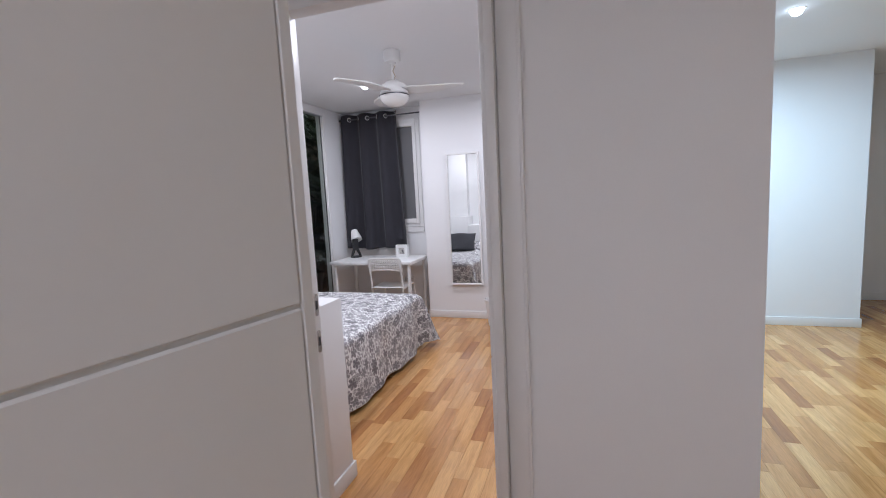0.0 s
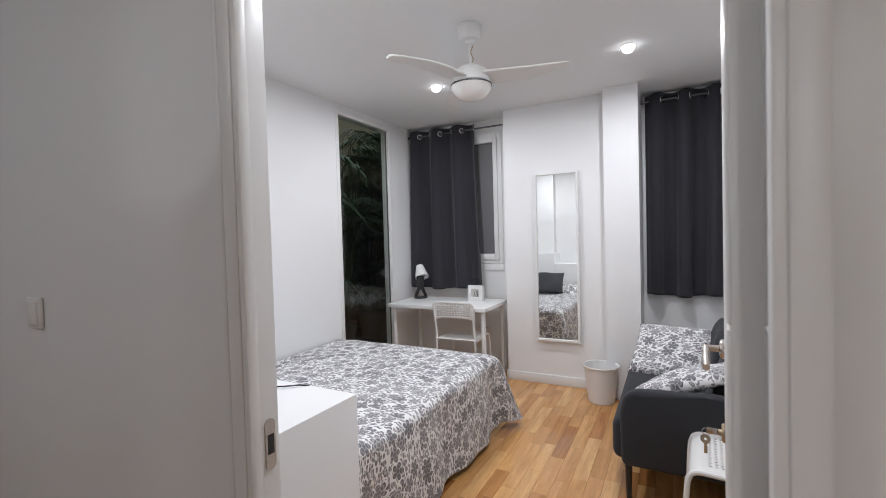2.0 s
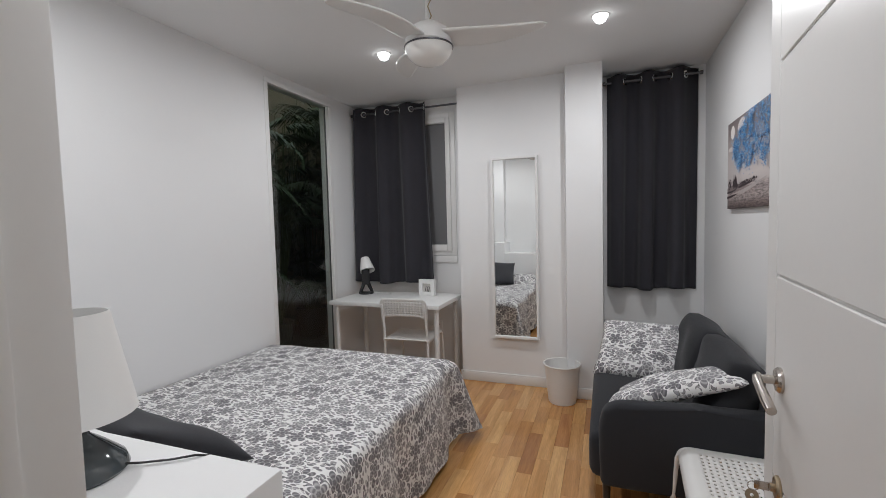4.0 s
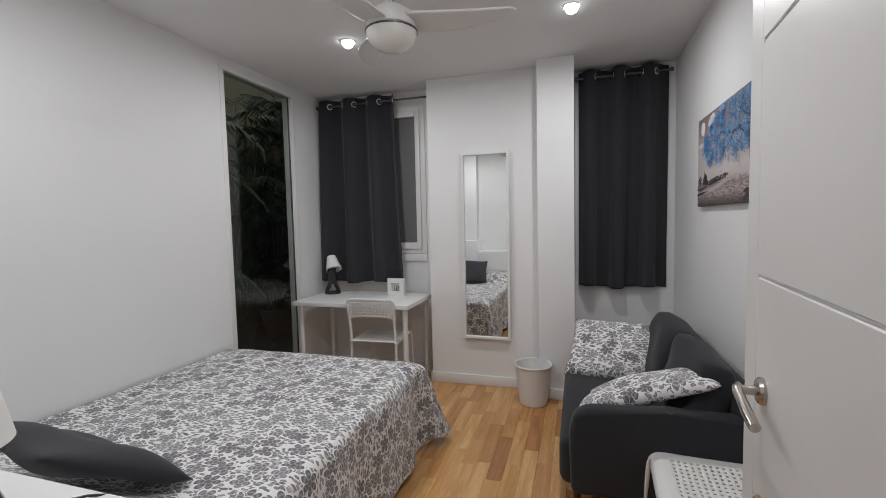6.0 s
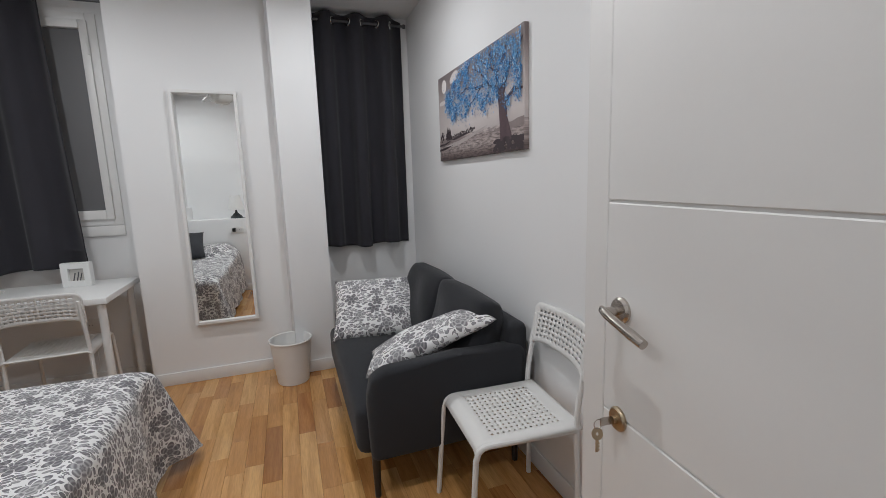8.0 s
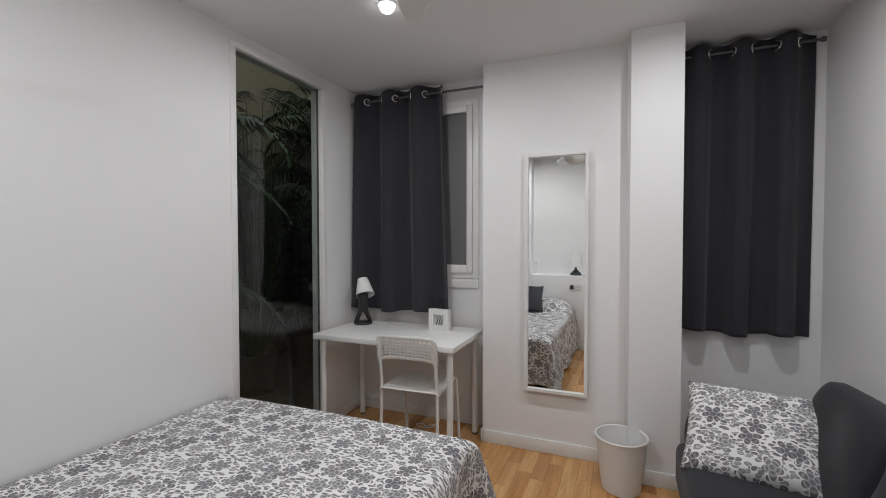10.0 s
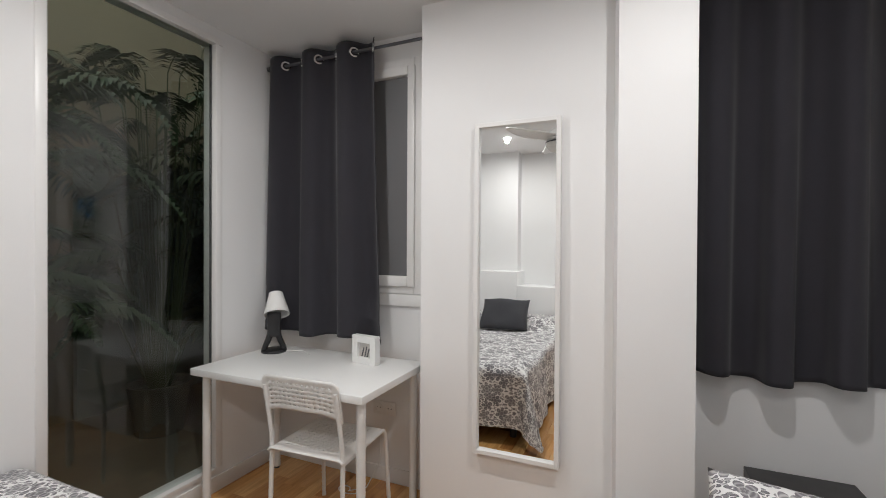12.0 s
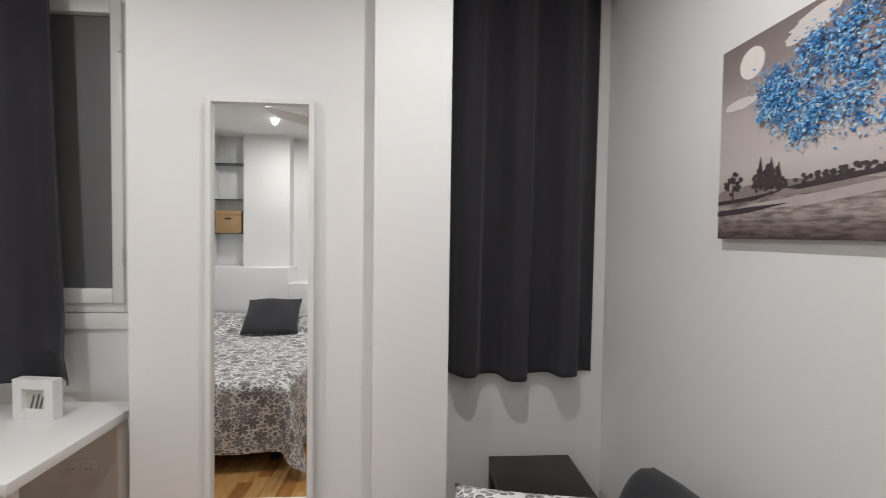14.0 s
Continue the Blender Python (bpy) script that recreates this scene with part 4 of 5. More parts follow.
def bedspread():
    """One sheet of cloth: flat on the mattress, rounded over the side and foot, hanging in soft folds, its free corner dragging out."""
    bm = bmesh.new()
    w_top, l_top = BX1 - BX0, BY1 - BY0
    drop_s, drop_f = 0.462, 0.385
    RW, RL = w_top + drop_s, l_top + drop_f
    nu, nv = 96, 112
    R = 0.045

    def over(s, flat):
        """Runs along the top, then round the edge and down: gives the way out and the fall."""
        if s <= flat - R:
            return s, 0.0
        q = s - (flat - R)
        if q < R * math.pi / 2:
            a = q / R
            return flat - R + R * math.sin(a), R * (1 - math.cos(a))
        return flat, R + (q - R * math.pi / 2)

    def fn(u, v):
        su, sv = u * RW, v * RL
        ox, fx = over(su, w_top)
        oy, fy = over(sv, l_top)
        y_fold = 0.020 * math.sin(sv * 9.0 + 0.8) + 0.012 * math.sin(sv * 19.0 + 2)
        x_fold = 0.016 * math.sin(su * 8.0 + 0.5) + 0.010 * math.sin(su * 17 + 1)
        if fx > 0 and fy > 0:
            # free corner: the spare cloth hangs as a cone that swings outwards
            s = math.atan2(fy, fx) / (math.pi / 2)
            rho = math.hypot(fx, fy)
            rho = rho if rho < 0.46 else 0.46 + (rho - 0.46) * 0.3
            tilt = 0.29 * math.sin(math.pi * s) ** 0.65 + 0.05
            az = radians(-10 + 112 * s) + 0.10 * math.sin(2 * math.pi * s)
            x = ox + rho * math.sin(tilt) * math.cos(az) + y_fold * min(1.0, fx / 0.25) * (1 - s) ** 2
            y = oy + rho * math.sin(tilt) * math.sin(az) + x_fold * min(1.0, fy / 0.25) * s ** 2
            z = BZ - rho * math.cos(tilt)
        else:
            f = fx + fy
            x = ox + (y_fold * min(1.0, fx / 0.25) + 0.05 * fx if fx > 0 else 0)
            y = oy + (x_fold * min(1.0, fy / 0.25) + 0.05 * fy if fy > 0 else 0)
            z = BZ - f
            if f < 0.001:
                z += 0.005 * math.sin(5 * su + 1) * math.sin(4.3 * sv) + 0.004 * math.sin(11 * su + 3 * sv)
        z += 0.010 * math.sin(2.2 * su) * (1 if fx + fy < 0.01 else 0)
        # raised over the pillows at the head
        head = max(0.0, 1 - sv / 0.50)
        if head > 0 and fx < 0.2:
            edge = min(1.0, max(0.0, (w_top - ox + 0.05) / 0.2)) * min(1.0, su / 0.1 + 0.3)
            z += 0.12 * (math.sin(math.pi / 2 * min(1.0, head * 1.8)) ** 1.5) * edge
        return (BX0 + x, BY0 + y, max(z, 0.018))

    sheet(bm, nu, nv, fn, lambda u, v: (u * RW, v * RL))
    ob = solid("bedspread", bm, M_FLORAL, "white bedspread with a grey floral print, hanging to the floor", "bedspread", smooth=180)
    so = ob.modifiers.new("thick", "SOLIDIFY")
    so.thickness, so.offset = 0.004, 1
    for rim in (lambda a, b: Vector(fn(0.978 + 0.022 * a, b)) + Vector((0.007, 0, 0.001)), lambda a, b: Vector(fn(a * 0.975, 0.978 + 0.022 * b)) + Vector((0, 0.007, 0.001))):
        bm = bmesh.new()
        flip = rim(0, 0).y > BY0 + 1.0
        sheet(bm, 90 if flip else 3, 3 if flip else 110, rim, (lambda u, v: (u * RW, RL * (0.978 + 0.022 * v))) if flip else (lambda u, v: (RW * (0.978 + 0.022 * u), v * RL)))
        part("hem", bm, M_FLORAL, ob, "stitched hem of the spread", 180)


bedspread()
pillow("bed_pillow", pose(-2.385, 4.15, 0.685, -35, 0, -8), 0.50, 0.47, 0.095, M_PILLOW, "slate grey square pillow leaning at the bed head", 3)


def sofa():
    """A compact two-seater: thin rounded arms and back, deep seat, loose back cushions, slim black legs. Front is -x."""
    y0, y1, xf, xb = 5.085, 6.325, -0.985, -0.215
    s = thing("sofa", pose(xb, (y0 + y1) / 2, 0), "dark grey two-seat sofa with slim arms and black legs", "sofa")
    ox, oy = xb, (y0 + y1) / 2
    L = (y1 - y0) / 2
    d = xf - ox
    bm = bmesh.new()
    box(bm, d, -0.10, -L + 0.055, L - 0.055, 0.215, 0.435, 0.045, 4)
    part("seat", bm, M_SOFA, s)
    for sg in (-1, 1):
        bm = bmesh.new()
        yo = sg * (L - 0.042)
        pts = [(d + 0.05, 0.215), (d + 0.042, 0.49), (d + 0.062, 0.58), (d + 0.12, 0.612), (-0.34, 0.622), (-0.07, 0.628), (-0.03, 0.60), (-0.02, 0.215)]
        a = [bm.verts.new((x, yo - 0.042, z)) for x, z in pts]
        b = [bm.verts.new((x, yo + 0.042, z)) for x, z in pts]
        n = len(pts)
        fs = [bm.faces.new((a[i], a[(i + 1) % n], b[(i + 1) % n], b[i])) for i in range(n)]
        fs += [bm.faces.new(a), bm.faces.new(b)]
        bmesh.ops.bevel(bm, geom=list({e for f in fs for e in f.edges}), offset=0.028, segments=4, affect="EDGES", profile=0.5)
        part("arm", bm, M_SOFA, s)
    bm = bmesh.new()
    box(bm, -0.11, -0.005, -L + 0.02, L - 0.02, 0.215, 0.715, 0.04, 4)
    part("backrest", bm, M_SOFA, s)
    for k, yc in enumerate((-0.268, 0.285)):
        bm = pillow_mesh(0.575, 0.43, 0.18, 20 + k, 0, 0.0, 0.06, 0.27)
        bmesh.ops.transform(bm, matrix=Matrix.Translation((-0.200, yc, 0.606)) @ Euler((0, radians(-74), 0)).to_matrix().to_4x4() @ Matrix.Rotation(radians(90), 4, "Z"), verts=bm.verts)
        part("back_cushion", bm, M_SOFA, s, smooth=180)
    for x in (d + 0.075, -0.045):
        for y in (-L + 0.09, L - 0.09):
            bm = bmesh.new()
            lathe(bm, [(0, 0), (0.013, 0), (0.019, 0.225), (0, 0.225)], 14, (x, y, 0))
            part("leg", bm, M_BLACK, s, "slim black leg")
    for piece in s.children:
        piece.data.transform(Matrix.Diagonal((1, 1, 0.965, 1)))


sofa()
pillow("floral_cushion", pose(-0.700, 6.13, 0.545, 36, 0, -11), 0.52, 0.46, 0.15, M_FLORAL, "grey floral cushion propped at the sofa end", 7, group="floral cushions")
pillow("floral_cushion", Matrix.Translation((-0.612, 5.320, 0.612)) @ basis((0.60, -0.20, 0.27), (-0.20, -0.03, 0.96)), 0.62, 0.26, 0.09, M_FLORAL, "grey floral cushion lying over the sofa arm", 11, group="floral cushions")


# ---- head of the bed ----
def table_lamp(m):
    l = thing("table_lamp", m, "table lamp with a dark glazed base and white shade", "lamp")
    bm = bmesh.new()
    lathe(bm, [(0, 0), (0.066, 0), (0.070, 0.006), (0.064, 0.022), (0.040, 0.046), (0.018, 0.066), (0.011, 0.085), (0.010, 0.115), (0.012, 0.125), (0, 0.125)], 40)
    part("base", bm, M_GREYGL, l, "dark glazed bell-shaped base")
    bm = bmesh.new()
    lathe(bm, [(0.085, 0.100), (0.087, 0.100), (0.055, 0.270), (0.053, 0.270), (0.085, 0.100)], 40)
    part("shade", bm, M_SHADE, l, "white cone shade")
    bm = bmesh.new()
    pts = [(0.05, 0.03, 0.012), (0.07, 0.05, 0.006), (0.11, 0.075, 0.005), (0.14, 0.10, 0.005), (0.155, 0.118, -0.002), (0.16, 0.126, -0.06), (0.145, 0.128, -0.14), (0.13, 0.132, -0.20), (0.14, 0.13, -0.26)]
    tube(bm, pts, 0.0021, 8)
    part("cable", bm, M_BLACK, l, "black cable running down the ledge")


table_lamp(pose(-1.810, 3.59, LH0) @ Matrix.Scale(1.1, 4))


def socket(m, label):
    s = thing("wall_socket", m, label, "socket", "wall sockets")
    bm = bmesh.new()
    box(bm, -0.075, 0.075, -0.006, 0, -0.040, 0.040, 0.003)
    part("plate", bm, M_PLASW, s)
    for x in (-0.036, 0.036):
        bm = bmesh.new()
        lathe(bm, [(0.020, 0.0062), (0.024, 0.0062), (0.024, 0.009), (0.020, 0.009), (0.020, 0.0062)], 24)
        bmesh.ops.transform(bm, matrix=Matrix.Translation((x, 0, 0)) @ Matrix.Rotation(radians(90), 4, "X"), verts=bm.verts)
        part("socket_ring", bm, M_PLASW, s)
        bm = bmesh.new()
        for q in (-0.009, 0.009):
            lathe(bm, [(0, 0.0), (0.003, 0.0), (0.003, 0.001), (0, 0.001)], 10, (q, 0, 0))
        bmesh.ops.transform(bm, matrix=Matrix.Translation((x, -0.006, 0)) @ Matrix.Rotation(radians(90), 4, "X"), verts=bm.verts)
        part("pin_hole", bm, M_BLACK, s)


bm = bmesh.new()
loop = [(-2.62 + 0.05 * math.cos(a) + 0.012 * a, 6.80 + 0.035 * math.sin(a), 0.004 + 0.0015 * a) for a in (k * 0.4 for k in range(18))]
tube(bm, [(-2.47, 6.965, 0.30), (-2.46, 6.95, 0.12), (-2.49, 6.86, 0.012)] + loop, 0.0028, 6)
solid("cable", bm, M_PLASW, "thin white cable coiled on the floor under the desk", "cable")
socket(pose(-2.45, YW, 0.42), "white double wall socket under the desk")
socket(pose(-1.805, LY, 0.806, 0, 0, 180), "white double socket on the bed ledge")
bm = bmesh.new()
box(bm, -1.862, -1.822, LY + 0.008, LY + 0.05, 0.782, 0.832, 0.008)
solid("plug", bm, M_BLACK, "black plug in the ledge socket", "plug")

for z in (1.468, 1.838, 2.225):
    bm = bmesh.new()
    box(bm, XL + 0.002, -2.909, YI + 0.002, 3.495, z - 0.008, z, 0.001, 1)
    solid("glass_shelf", bm, M_SHELFG, "thick clear glass shelf in the niche", "shelf", group="niche shelves")


def storage_box(m):
    b = thing("storage_box", m, "brown cardboard storage box with a lid", "box")
    bm = bmesh.new()
    box(bm, -0.135, 0.135, -0.075, 0.075, 0, 0.20, 0.002)
    part("carton", bm, M_CARD, b)
    bm = bmesh.new()
    box(bm, -0.139, 0.139, -0.079, 0.079, 0.195, 0.245, 0.003)
    part("lid", bm, M_CARD, b)
    bm = bmesh.new()
    box(bm, -0.035, 0.035, 0.0745, 0.0775, 0.150, 0.168, 0.001)
    part("hand_hole", bm, M_BLACK, b, "dark hand hole")


storage_box(pose(-3.075, 3.415, 1.469))


# ---- ceiling fan ----
def fan(m):
    f = thing("ceiling_fan", m, "white three-blade ceiling fan with an opal light", "ceiling fan")
    bm = bmesh.new()
    lathe(bm, [(0, 0), (0.064, 0), (0.066, -0.004), (0.064, -0.068), (0.058, -0.080), (0.030, -0.084), (0.024, -0.098), (0, -0.100)], 36)
    part("canopy", bm, M_METALW, f)
    bm = bmesh.new()
    tube(bm, [(0, 0, -0.098), (0, 0, -0.225)], 0.011, 16)
    part("rod", bm, M_METALW, f)
    bm = bmesh.new()
    tube(bm, [(0.018, 0, -0.11), (0.008, -0.018, -0.15), (0.016, 0.004, -0.185), (0.010, -0.012, -0.215)], 0.003, 8)
    part("wire", bm, M_BRASS, f, "loose yellowish wire beside the rod")
    bm = bmesh.new()
    lathe(bm, [(0, -0.215), (0.035, -0.215), (0.055, -0.225), (0.092, -0.250), (0.108, -0.280), (0.108, -0.317), (0.100, -0.327), (0, -0.327)], 40)
    part("motor", bm, M_METALW, f)
    bm = bmesh.new()
    lathe(bm, [(0.094, -0.327), (0.116, -0.327), (0.116, -0.334), (0.094, -0.334)], 40)
    part("trim_ring", bm, M_ROD, f, "thin dark ring")
    bm = bmesh.new()
    lathe(bm, [(0.113, -0.334), (0.109, -0.353), (0.094, -0.378), (0.070, -0.398), (0.037, -0.410), (0, -0.414)], 40)
    part("globe", bm, M_OPAL, f, "opal light globe, off")
    for a in (247, 7, 127):
        bm = bmesh.new()

        def fn(u, v):
            r = 0.085 + 0.458 * u
            wid = 0.058 + 0.030 * math.sin(math.pi * min(1, u * 0.85 + 0.12)) - 0.036 * u
            if u > 0.93:
                wid *= math.sqrt(max(0.0, 1 - ((u - 0.93) / 0.075) ** 2))
            s = (v - 0.5) * 2 * wid
            return (r, s + 0.035 * math.sin(math.pi * u) - 0.01, -0.297 - 0.16 * s - 0.012 * (1 - v) * u + 0.012 * u)
        sheet(bm, 26, 8, fn)
        bmesh.ops.transform(bm, matrix=Matrix.Rotation(radians(a), 4, "Z"), verts=bm.verts)
        ob = part("blade", bm, M_METALW, f, smooth=60)
        so = ob.modifiers.new("thick", "SOLIDIFY")
        so.thickness, so.offset = 0.008, 0


fan(pose(-1.688, 5.070, CEIL))


# ---- canvas ----
def canvas():
    """A stretched canvas: sepia field and sky with a moon, under a tree with bright blue leaves. u runs along the wall, v upwards."""
    W_, H_, T_ = 1.072, 0.506, 0.022
    c = thing("canvas_picture", pose(XR - T_, 6.232, 1.430, 0, 0, -90), "canvas print of a blue-leaved tree in a sepia field", "picture")
    # local x runs along -y of the room, local y into the wall
    rnd = random.Random(12)
    m, nt, p = material("canvas_print")
    tc = nt.nodes.new("ShaderNodeTexCoord")
    s = nt.nodes.new("ShaderNodeSeparateXYZ")
    link(nt, tc.outputs["Object"], s.inputs[0])
    v = maths(nt, "DIVIDE", s.outputs[2], H_)
    sky = ramp(nt, v, [(0.0, (0.10, 0.075, 0.075)), (0.05, (0.20, 0.16, 0.155)), (0.13, (0.42, 0.37, 0.36)), (0.20, (0.34, 0.29, 0.29)), (0.27, (0.55, 0.50, 0.49)), (0.36, (0.62, 0.565, 0.55)), (0.62, (0.50, 0.44, 0.43)), (0.85, (0.27, 0.225, 0.22)), (1.0, (0.20, 0.165, 0.165))])
    mp = nt.nodes.new("ShaderNodeMapping")
    mp.inputs["Scale"].default_value = (14, 1, 70)
    link(nt, tc.outputs["Object"], mp.inputs[0])
    grass = node(nt, "ShaderNodeTexNoise", Scale=1.5, Detail=5.0)
    link(nt, mp.outputs[0], grass.inputs["Vector"])
    field = blend(nt, 1.0, sky, ramp(nt, grass.outputs[0], [(0.35, (0.45, 0.43, 0.43)), (0.6, (1.25, 1.22, 1.2))]), "MULTIPLY")
    link(nt, blend(nt, maths(nt, "LESS_THAN", v, 0.255), sky, field), p.inputs["Base Color"])
    p.inputs["Roughness"].default_value = 0.6
    bm = bmesh.new()
    box(bm, 0, W_, 0, T_, 0, H_, 0.0015)
    part("canvas", bm, m, c, "sepia printed canvas")

    def flat(name, mat, polys, depth):
        bm = bmesh.new()
        for poly in polys:
            bm.faces.new([bm.verts.new((x * W_, -depth, z * H_)) for x, z in poly])
        return part(name, bm, mat, c, smooth=0)

    def blob(cx, cz, rx, rz, n=18, rough=0.0):
        return [(cx + rx * math.cos(a) * (1 + rough * rnd.uniform(-1, 1)), cz + rz * math.sin(a) * (1 + rough * rnd.uniform(-1, 1))) for a in (2 * math.pi * i / n for i in range(n))]

    pale = plain("print_pale", (0.66, 0.61, 0.59), 0.6, vary=0.15, scale=20)
    mid = plain("print_mid", (0.26, 0.215, 0.21), 0.6, vary=0.4, scale=30)
    dark = plain("print_dark", (0.055, 0.040, 0.045), 0.6, vary=0.5, scale=40)
    moon = plain("print_moon", (0.78, 0.74, 0.71), 0.6, vary=0.1, scale=30)
    for i, cl in enumerate([blob(0.066, 0.69, 0.055, 0.026, 18, 0.15), blob(0.215, 0.885, 0.025, 0.025, 18, 0.2), blob(0.25, 0.91, 0.05, 0.04, 18, 0.2), blob(0.27, 0.94, 0.05, 0.03, 18, 0.2), blob(0.42, 0.95, 0.05, 0.03, 16, 0.2)]):
        flat("cloud", pale, [cl], 0.0004 + 0.00005 * i)
    flat("moon", moon, [blob(0.100, 0.872, 0.038, 0.077, 28)], 0.0007)
    hill = [(0.0, 0.235)] + [(x / 20, 0.235 + 0.035 * math.sin(x * 0.38 + 0.2) + 0.006 * rnd.uniform(-1, 1)) for x in range(0, 21)] + [(1.0, 0.20), (0.0, 0.20)]
    flat("far_hedge", mid, [[(x, z) for x, z in hill[1:]]], 0.0004)
    path = [(0.10, 0.17), (0.3, 0.20), (0.5, 0.245), (0.62, 0.275), (0.66, 0.28), (0.56, 0.235), (0.42, 0.185), (0.28, 0.15), (0.10, 0.14)]
    flat("field_path", plain("print_path", (0.44, 0.39, 0.38), 0.6, vary=0.3, scale=25), [path], 0.0008)
    flat("field_shadow", dark, [[(0.0, 0.20), (0.08, 0.205), (0.2, 0.225), (0.12, 0.19), (0.0, 0.18)], [(0.2, 0.235), (0.34, 0.262), (0.5, 0.265), (0.36, 0.24), (0.24, 0.22)], [(0.0, 0.145), (0.12, 0.16), (0.22, 0.165), (0.1, 0.13), (0.0, 0.12)]], 0.0011)
    trees = []
    for cx, cz, rx, rz, n in ((0.052, 0.285, 0.028, 0.055, 26), (0.135, 0.28, 0.02, 0.06, 20), (0.165, 0.285, 0.022, 0.07, 22), (0.19, 0.265, 0.02, 0.04, 16), (0.28, 0.262, 0.05, 0.02, 22), (0.36, 0.272, 0.05, 0.02, 20), (0.47, 0.282, 0.06, 0.02, 20)):
        for _ in range(n):
            a, q = rnd.uniform(0, 6.28), math.sqrt(rnd.random())
            trees.append(blob(cx + rx * q * math.cos(a), cz + rz * q * math.sin(a), 0.006, 0.011, 7, 0.3))
    trees += [[(0.12, 0.25), (0.15, 0.25), (0.137, 0.40)], [(0.148, 0.25), (0.185, 0.25), (0.167, 0.385)], [(0.175, 0.25), (0.20, 0.25), (0.187, 0.36)], [(0.049, 0.2), (0.056, 0.2), (0.054, 0.28), (0.05, 0.28)]]
    bm = bmesh.new()
    for k, poly in enumerate(trees):
        bm.faces.new([bm.verts.new((x * W_, -0.0013 - 0.000002 * k, z * H_)) for x, z in poly])
    part("far_tree", bm, dark, c, smooth=0)
    # trunk and limbs
    bark = plain("print_bark", (0.10, 0.065, 0.075), 0.6, vary=0.6, scale=35, grain=80)
    limbs = [([(0.85, 0.10), (0.825, 0.30), (0.815, 0.45), (0.79, 0.58)], (0.055, 0.036, 0.034, 0.026)), ([(0.80, 0.55), (0.68, 0.66), (0.55, 0.67), (0.42, 0.72), (0.32, 0.68)], (0.024, 0.016, 0.012, 0.008, 0.003)),
             ([(0.81, 0.50), (0.85, 0.68), (0.93, 0.80), (0.99, 0.90)], (0.026, 0.02, 0.014, 0.008)), ([(0.79, 0.57), (0.76, 0.75), (0.70, 0.92)], (0.022, 0.014, 0.006)), ([(0.83, 0.42), (0.92, 0.52), (0.99, 0.50)], (0.022, 0.014, 0.008)),
             ([(0.68, 0.66), (0.60, 0.80), (0.50, 0.88)], (0.012, 0.008, 0.003)), ([(0.60, 0.66), (0.52, 0.57), (0.44, 0.52)], (0.009, 0.006, 0.002)), ([(0.76, 0.73), (0.66, 0.84), (0.58, 0.95)], (0.010, 0.006, 0.003)), ([(0.85, 0.68), (0.84, 0.85), (0.87, 0.97)], (0.012, 0.008, 0.004)), ([(0.70, 0.64), (0.66, 0.52), (0.60, 0.45)], (0.008, 0.005, 0.002))]
    for k, (pts, wd) in enumerate(limbs):
        level = abs(pts[-1][0] - pts[0][0]) > abs(pts[-1][1] - pts[0][1])
        bm = bmesh.new()
        rail = []
        for (x, z), w in zip(pts, wd):
            dx, dz = (0, w * 1.3) if level else (w, w * 0.2)
            rail.append([bm.verts.new(((x + q * dx) * W_, -0.0017 - 0.00002 * k, (z + q * dz) * H_)) for q in (-1, 1)])
        for p0, p1 in zip(rail, rail[1:]):
            bm.faces.new((p0[0], p1[0], p1[1], p0[1]))
        part("limb" if k else "trunk", bm, bark, c, smooth=0)
    roots = [blob(0.86 + rnd.uniform(-0.12, 0.13), 0.09 + rnd.uniform(-0.07, 0.03), 0.02, 0.02, 7, 0.4) for _ in range(60)]
    bm = bmesh.new()
    for k, poly in enumerate(roots):
        bm.faces.new([bm.verts.new((min(x, 0.998) * W_, -0.0016 - 0.000003 * k, max(0.004, z) * H_)) for x, z in poly])
    part("undergrowth", bm, dark, c, smooth=0)
    # blue leaves, in loose clumps
    m2, nt2, p2 = material("print_blue")
    gi = nt2.nodes.new("ShaderNodeNewGeometry")
    link(nt2, ramp(nt2, gi.outputs["Random Per Island"], [(0.0, (0.010, 0.04, 0.13)), (0.25, (0.02, 0.13, 0.38)), (0.55, (0.05, 0.29, 0.64)), (0.82, (0.26, 0.55, 0.84)), (1.0, (0.66, 0.78, 0.88))]), p2.inputs["Base Color"])
    p2.inputs["Roughness"].default_value = 0.6
    bm = bmesh.new()
    clumps = []
    for _ in range(250):
        x = rnd.uniform(0.15, 1.0)
        top = 1.0
        low = 0.58 if x < 0.2 else (0.44 if x < 0.5 else (0.48 if x < 0.86 else 0.40))
        if x < 0.4:
            top = 0.72 + (x - 0.15) * 0.95
        clumps.append((x, rnd.uniform(low, top), rnd.uniform(0.025, 0.06)))
    clumps += [(0.62, 0.45, 0.03), (0.66, 0.40, 0.025), (0.44, 0.50, 0.03), (0.35, 0.53, 0.025), (0.16, 0.60, 0.016), (0.14, 0.57, 0.01), (0.52, 0.45, 0.02), (0.97, 0.55, 0.03)]
    k = 0
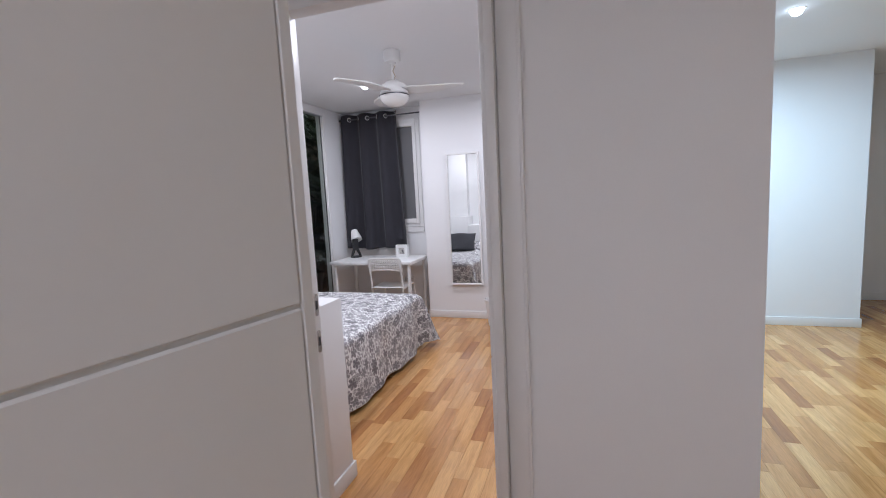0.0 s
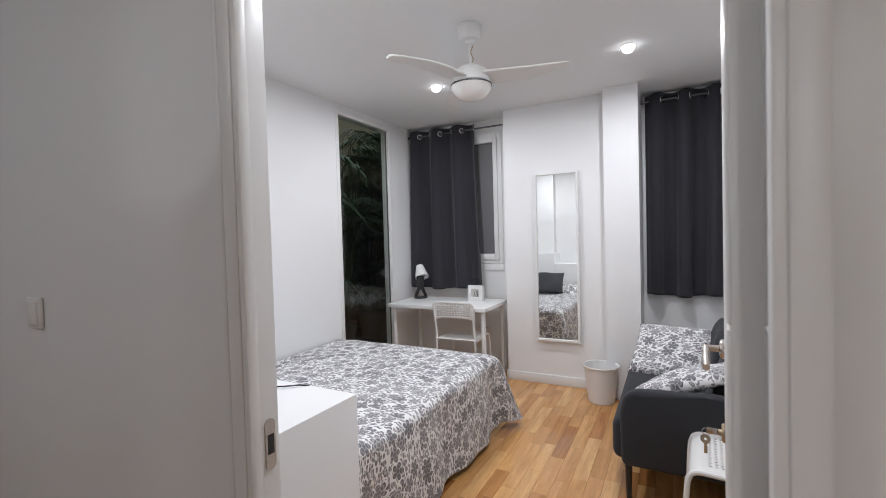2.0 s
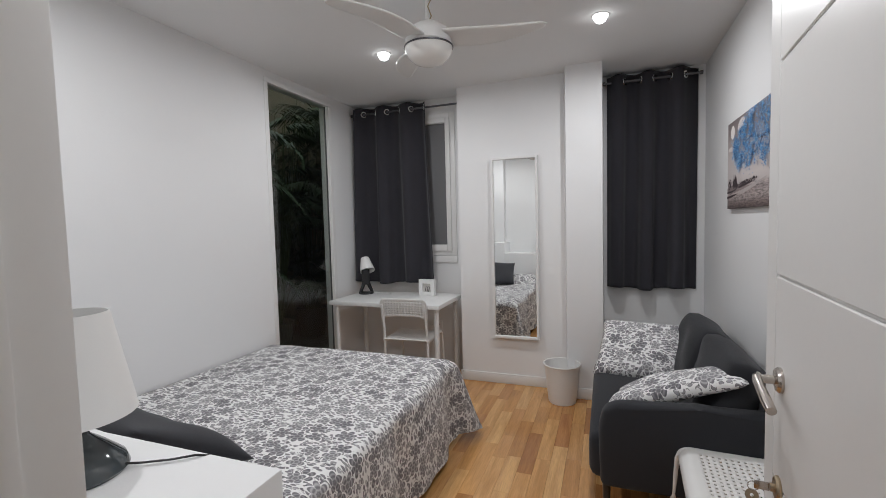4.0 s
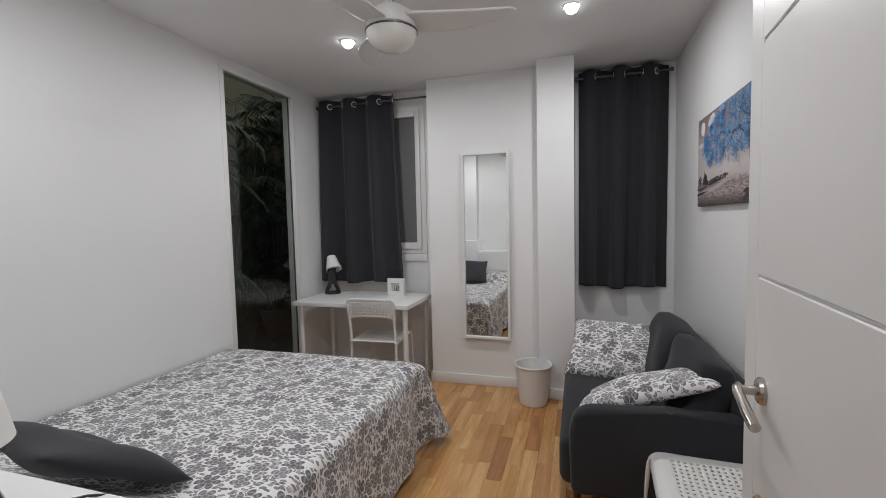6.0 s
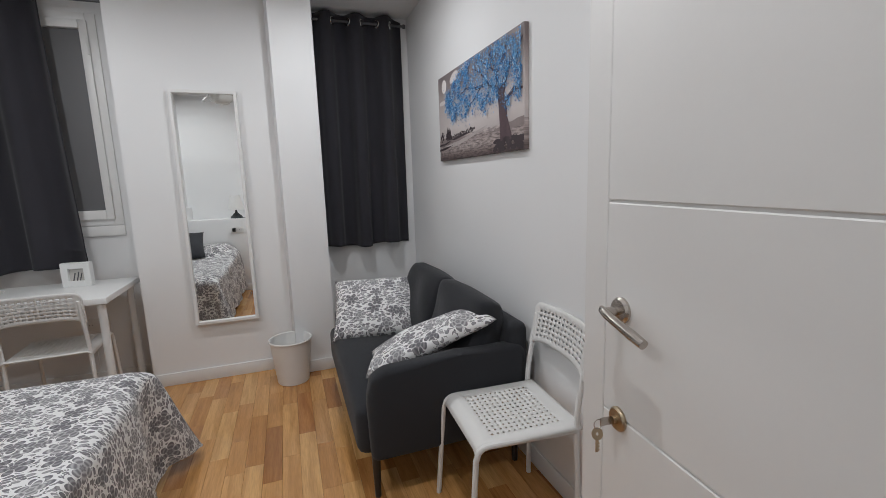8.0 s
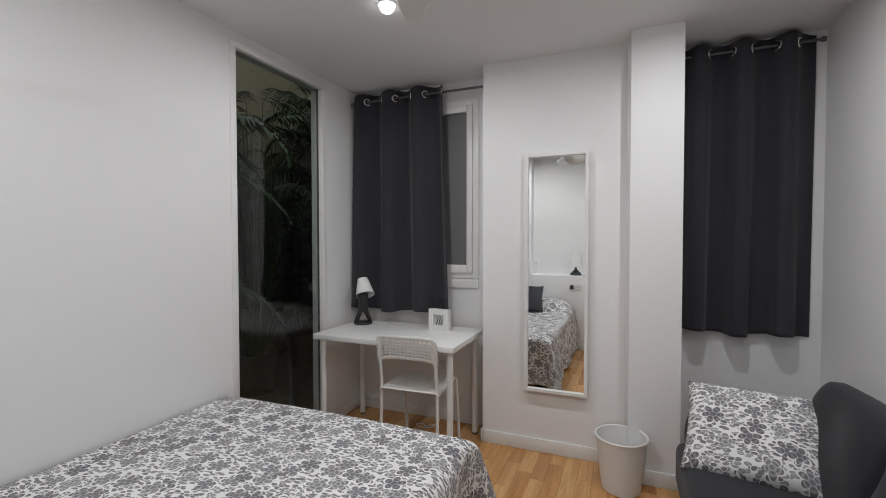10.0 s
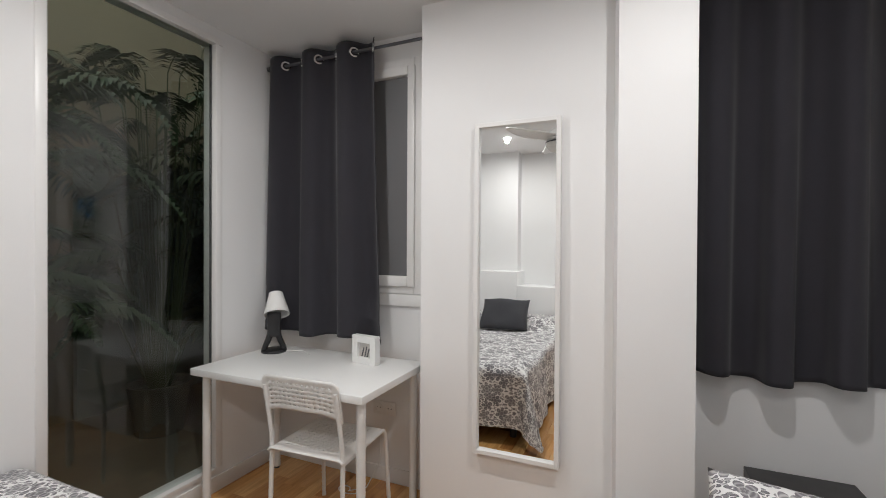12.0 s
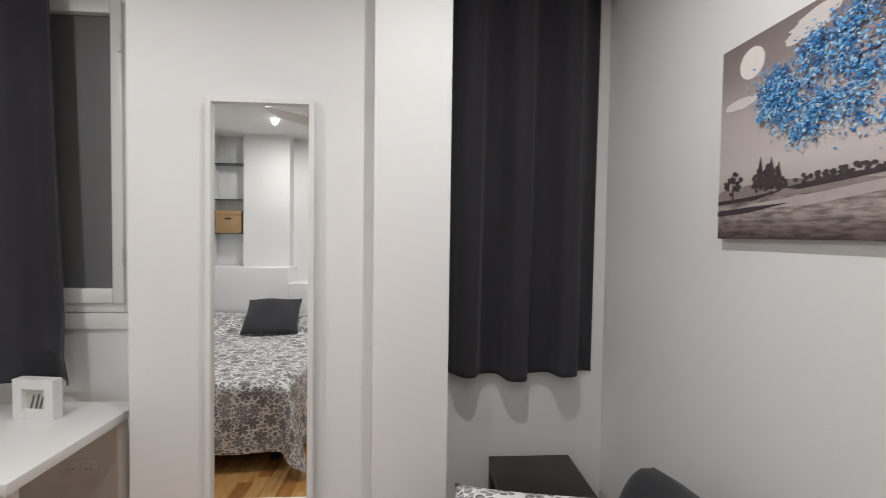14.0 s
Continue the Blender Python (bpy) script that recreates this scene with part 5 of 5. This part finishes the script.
    for cx, cz, cr in clumps:
        for _ in range(64):
            a, q = rnd.uniform(0, 6.28), abs(rnd.gauss(0, 0.55))
            x, z = cx + cr * q * math.cos(a), cz + cr * q * math.sin(a) * 2.0
            if not (0.012 < x < 0.988 and 0.3 < z < 0.985):
                continue
            r, t = rnd.uniform(0.0022, 0.0055), rnd.uniform(0, 3.14)
            dx, dz = r * math.cos(t), 2.16 * r * math.sin(t)
            ex, ez = -0.45 * r * math.sin(t), 2.16 * 0.45 * r * math.cos(t)
            d = -0.0022 - 0.0000006 * k
            k += 1
            bm.faces.new([bm.verts.new((px * W_, d, pz * H_)) for px, pz in ((x - dx, z - dz), (x + ex, z + ez), (x + dx, z + dz), (x - ex, z - ez))])
    ob = part("blue_leaves", bm, m2, c, "bright blue printed leaves", 0)
    ob["kind"] = "stuff"


canvas()


# ---- parquet: strips laid along the room, each a piece of its own where one walks ----
def strip_mesh(length, width):
    bm = bmesh.new()
    g, h = 0.0004, 0.0007
    w, l = width / 2 - g, length / 2 - g
    low = [bm.verts.new((x, y, -0.012)) for x, y in ((-w, -l), (w, -l), (w, l), (-w, l))]
    rim = [bm.verts.new((x, y, -h)) for x, y in ((-w, -l), (w, -l), (w, l), (-w, l))]
    top = [bm.verts.new((x, y, 0)) for x, y in ((-w + h, -l + h), (w - h, -l + h), (w - h, l - h), (-w + h, l - h))]
    for a, b in ((low, rim), (rim, top)):
        for i in range(4):
            bm.faces.new((a[i], a[(i + 1) % 4], b[(i + 1) % 4], b[i]))
    bm.faces.new(top)
    me = bpy.data.meshes.new("strip")
    bm.to_mesh(me)
    bm.free()
    me.materials.append(M_STRIP)
    return me


def lay_floor():
    floor = bpy.data.objects["floor"]
    rnd = random.Random(21)
    SW = 0.0835
    lengths = [0.28, 0.36, 0.42, 0.48, 0.55]
    meshes = {l: strip_mesh(l, SW) for l in lengths}
    verts, faces = [], []
    count = 0
    n = 0
    x = -3.3
    while x < 4.2:
        y = -0.08
        while y < 8.1:
            l = rnd.choice(lengths) if y > 0 else rnd.uniform(0.12, 0.5)
            cx, cy = x + SW / 2, y + l / 2
            inside = (cx < 0.24 and cy < 7.06) or cx > 0.2
            if inside and cy > -0.1:
                if -1.90 < cx < -0.45 and 3.55 < cy < 6.78 and l in meshes and n < 300:
                    ob = new("strip", meshes[l])
                    ob.matrix_basis = pose(cx, cy, 0)
                    ob.parent = floor
                    n += 1
                else:
                    w, h = SW / 2 - 0.0004, l / 2 - 0.0004
                    k = len(verts)
                    verts += [(cx - w, cy - h, -0.012), (cx + w, cy - h, -0.012), (cx + w, cy + h, -0.012), (cx - w, cy + h, -0.012), (cx - w, cy - h, 0), (cx + w, cy - h, 0), (cx + w, cy + h, 0), (cx - w, cy + h, 0)]
                    faces += [(k + 4, k + 5, k + 6, k + 7), (k, k + 1, k + 5, k + 4), (k + 1, k + 2, k + 6, k + 5), (k + 2, k + 3, k + 7, k + 6), (k + 3, k, k + 4, k + 7)]
            y += l
        x += SW
    me = bpy.data.meshes.new("parquet_rest")
    me.from_pydata(verts, [], faces)
    me.materials.append(M_STRIPS)
    ob = new("parquet_rest", me)
    ob.parent = floor
    ob["kind"] = "stuff"


lay_floor()
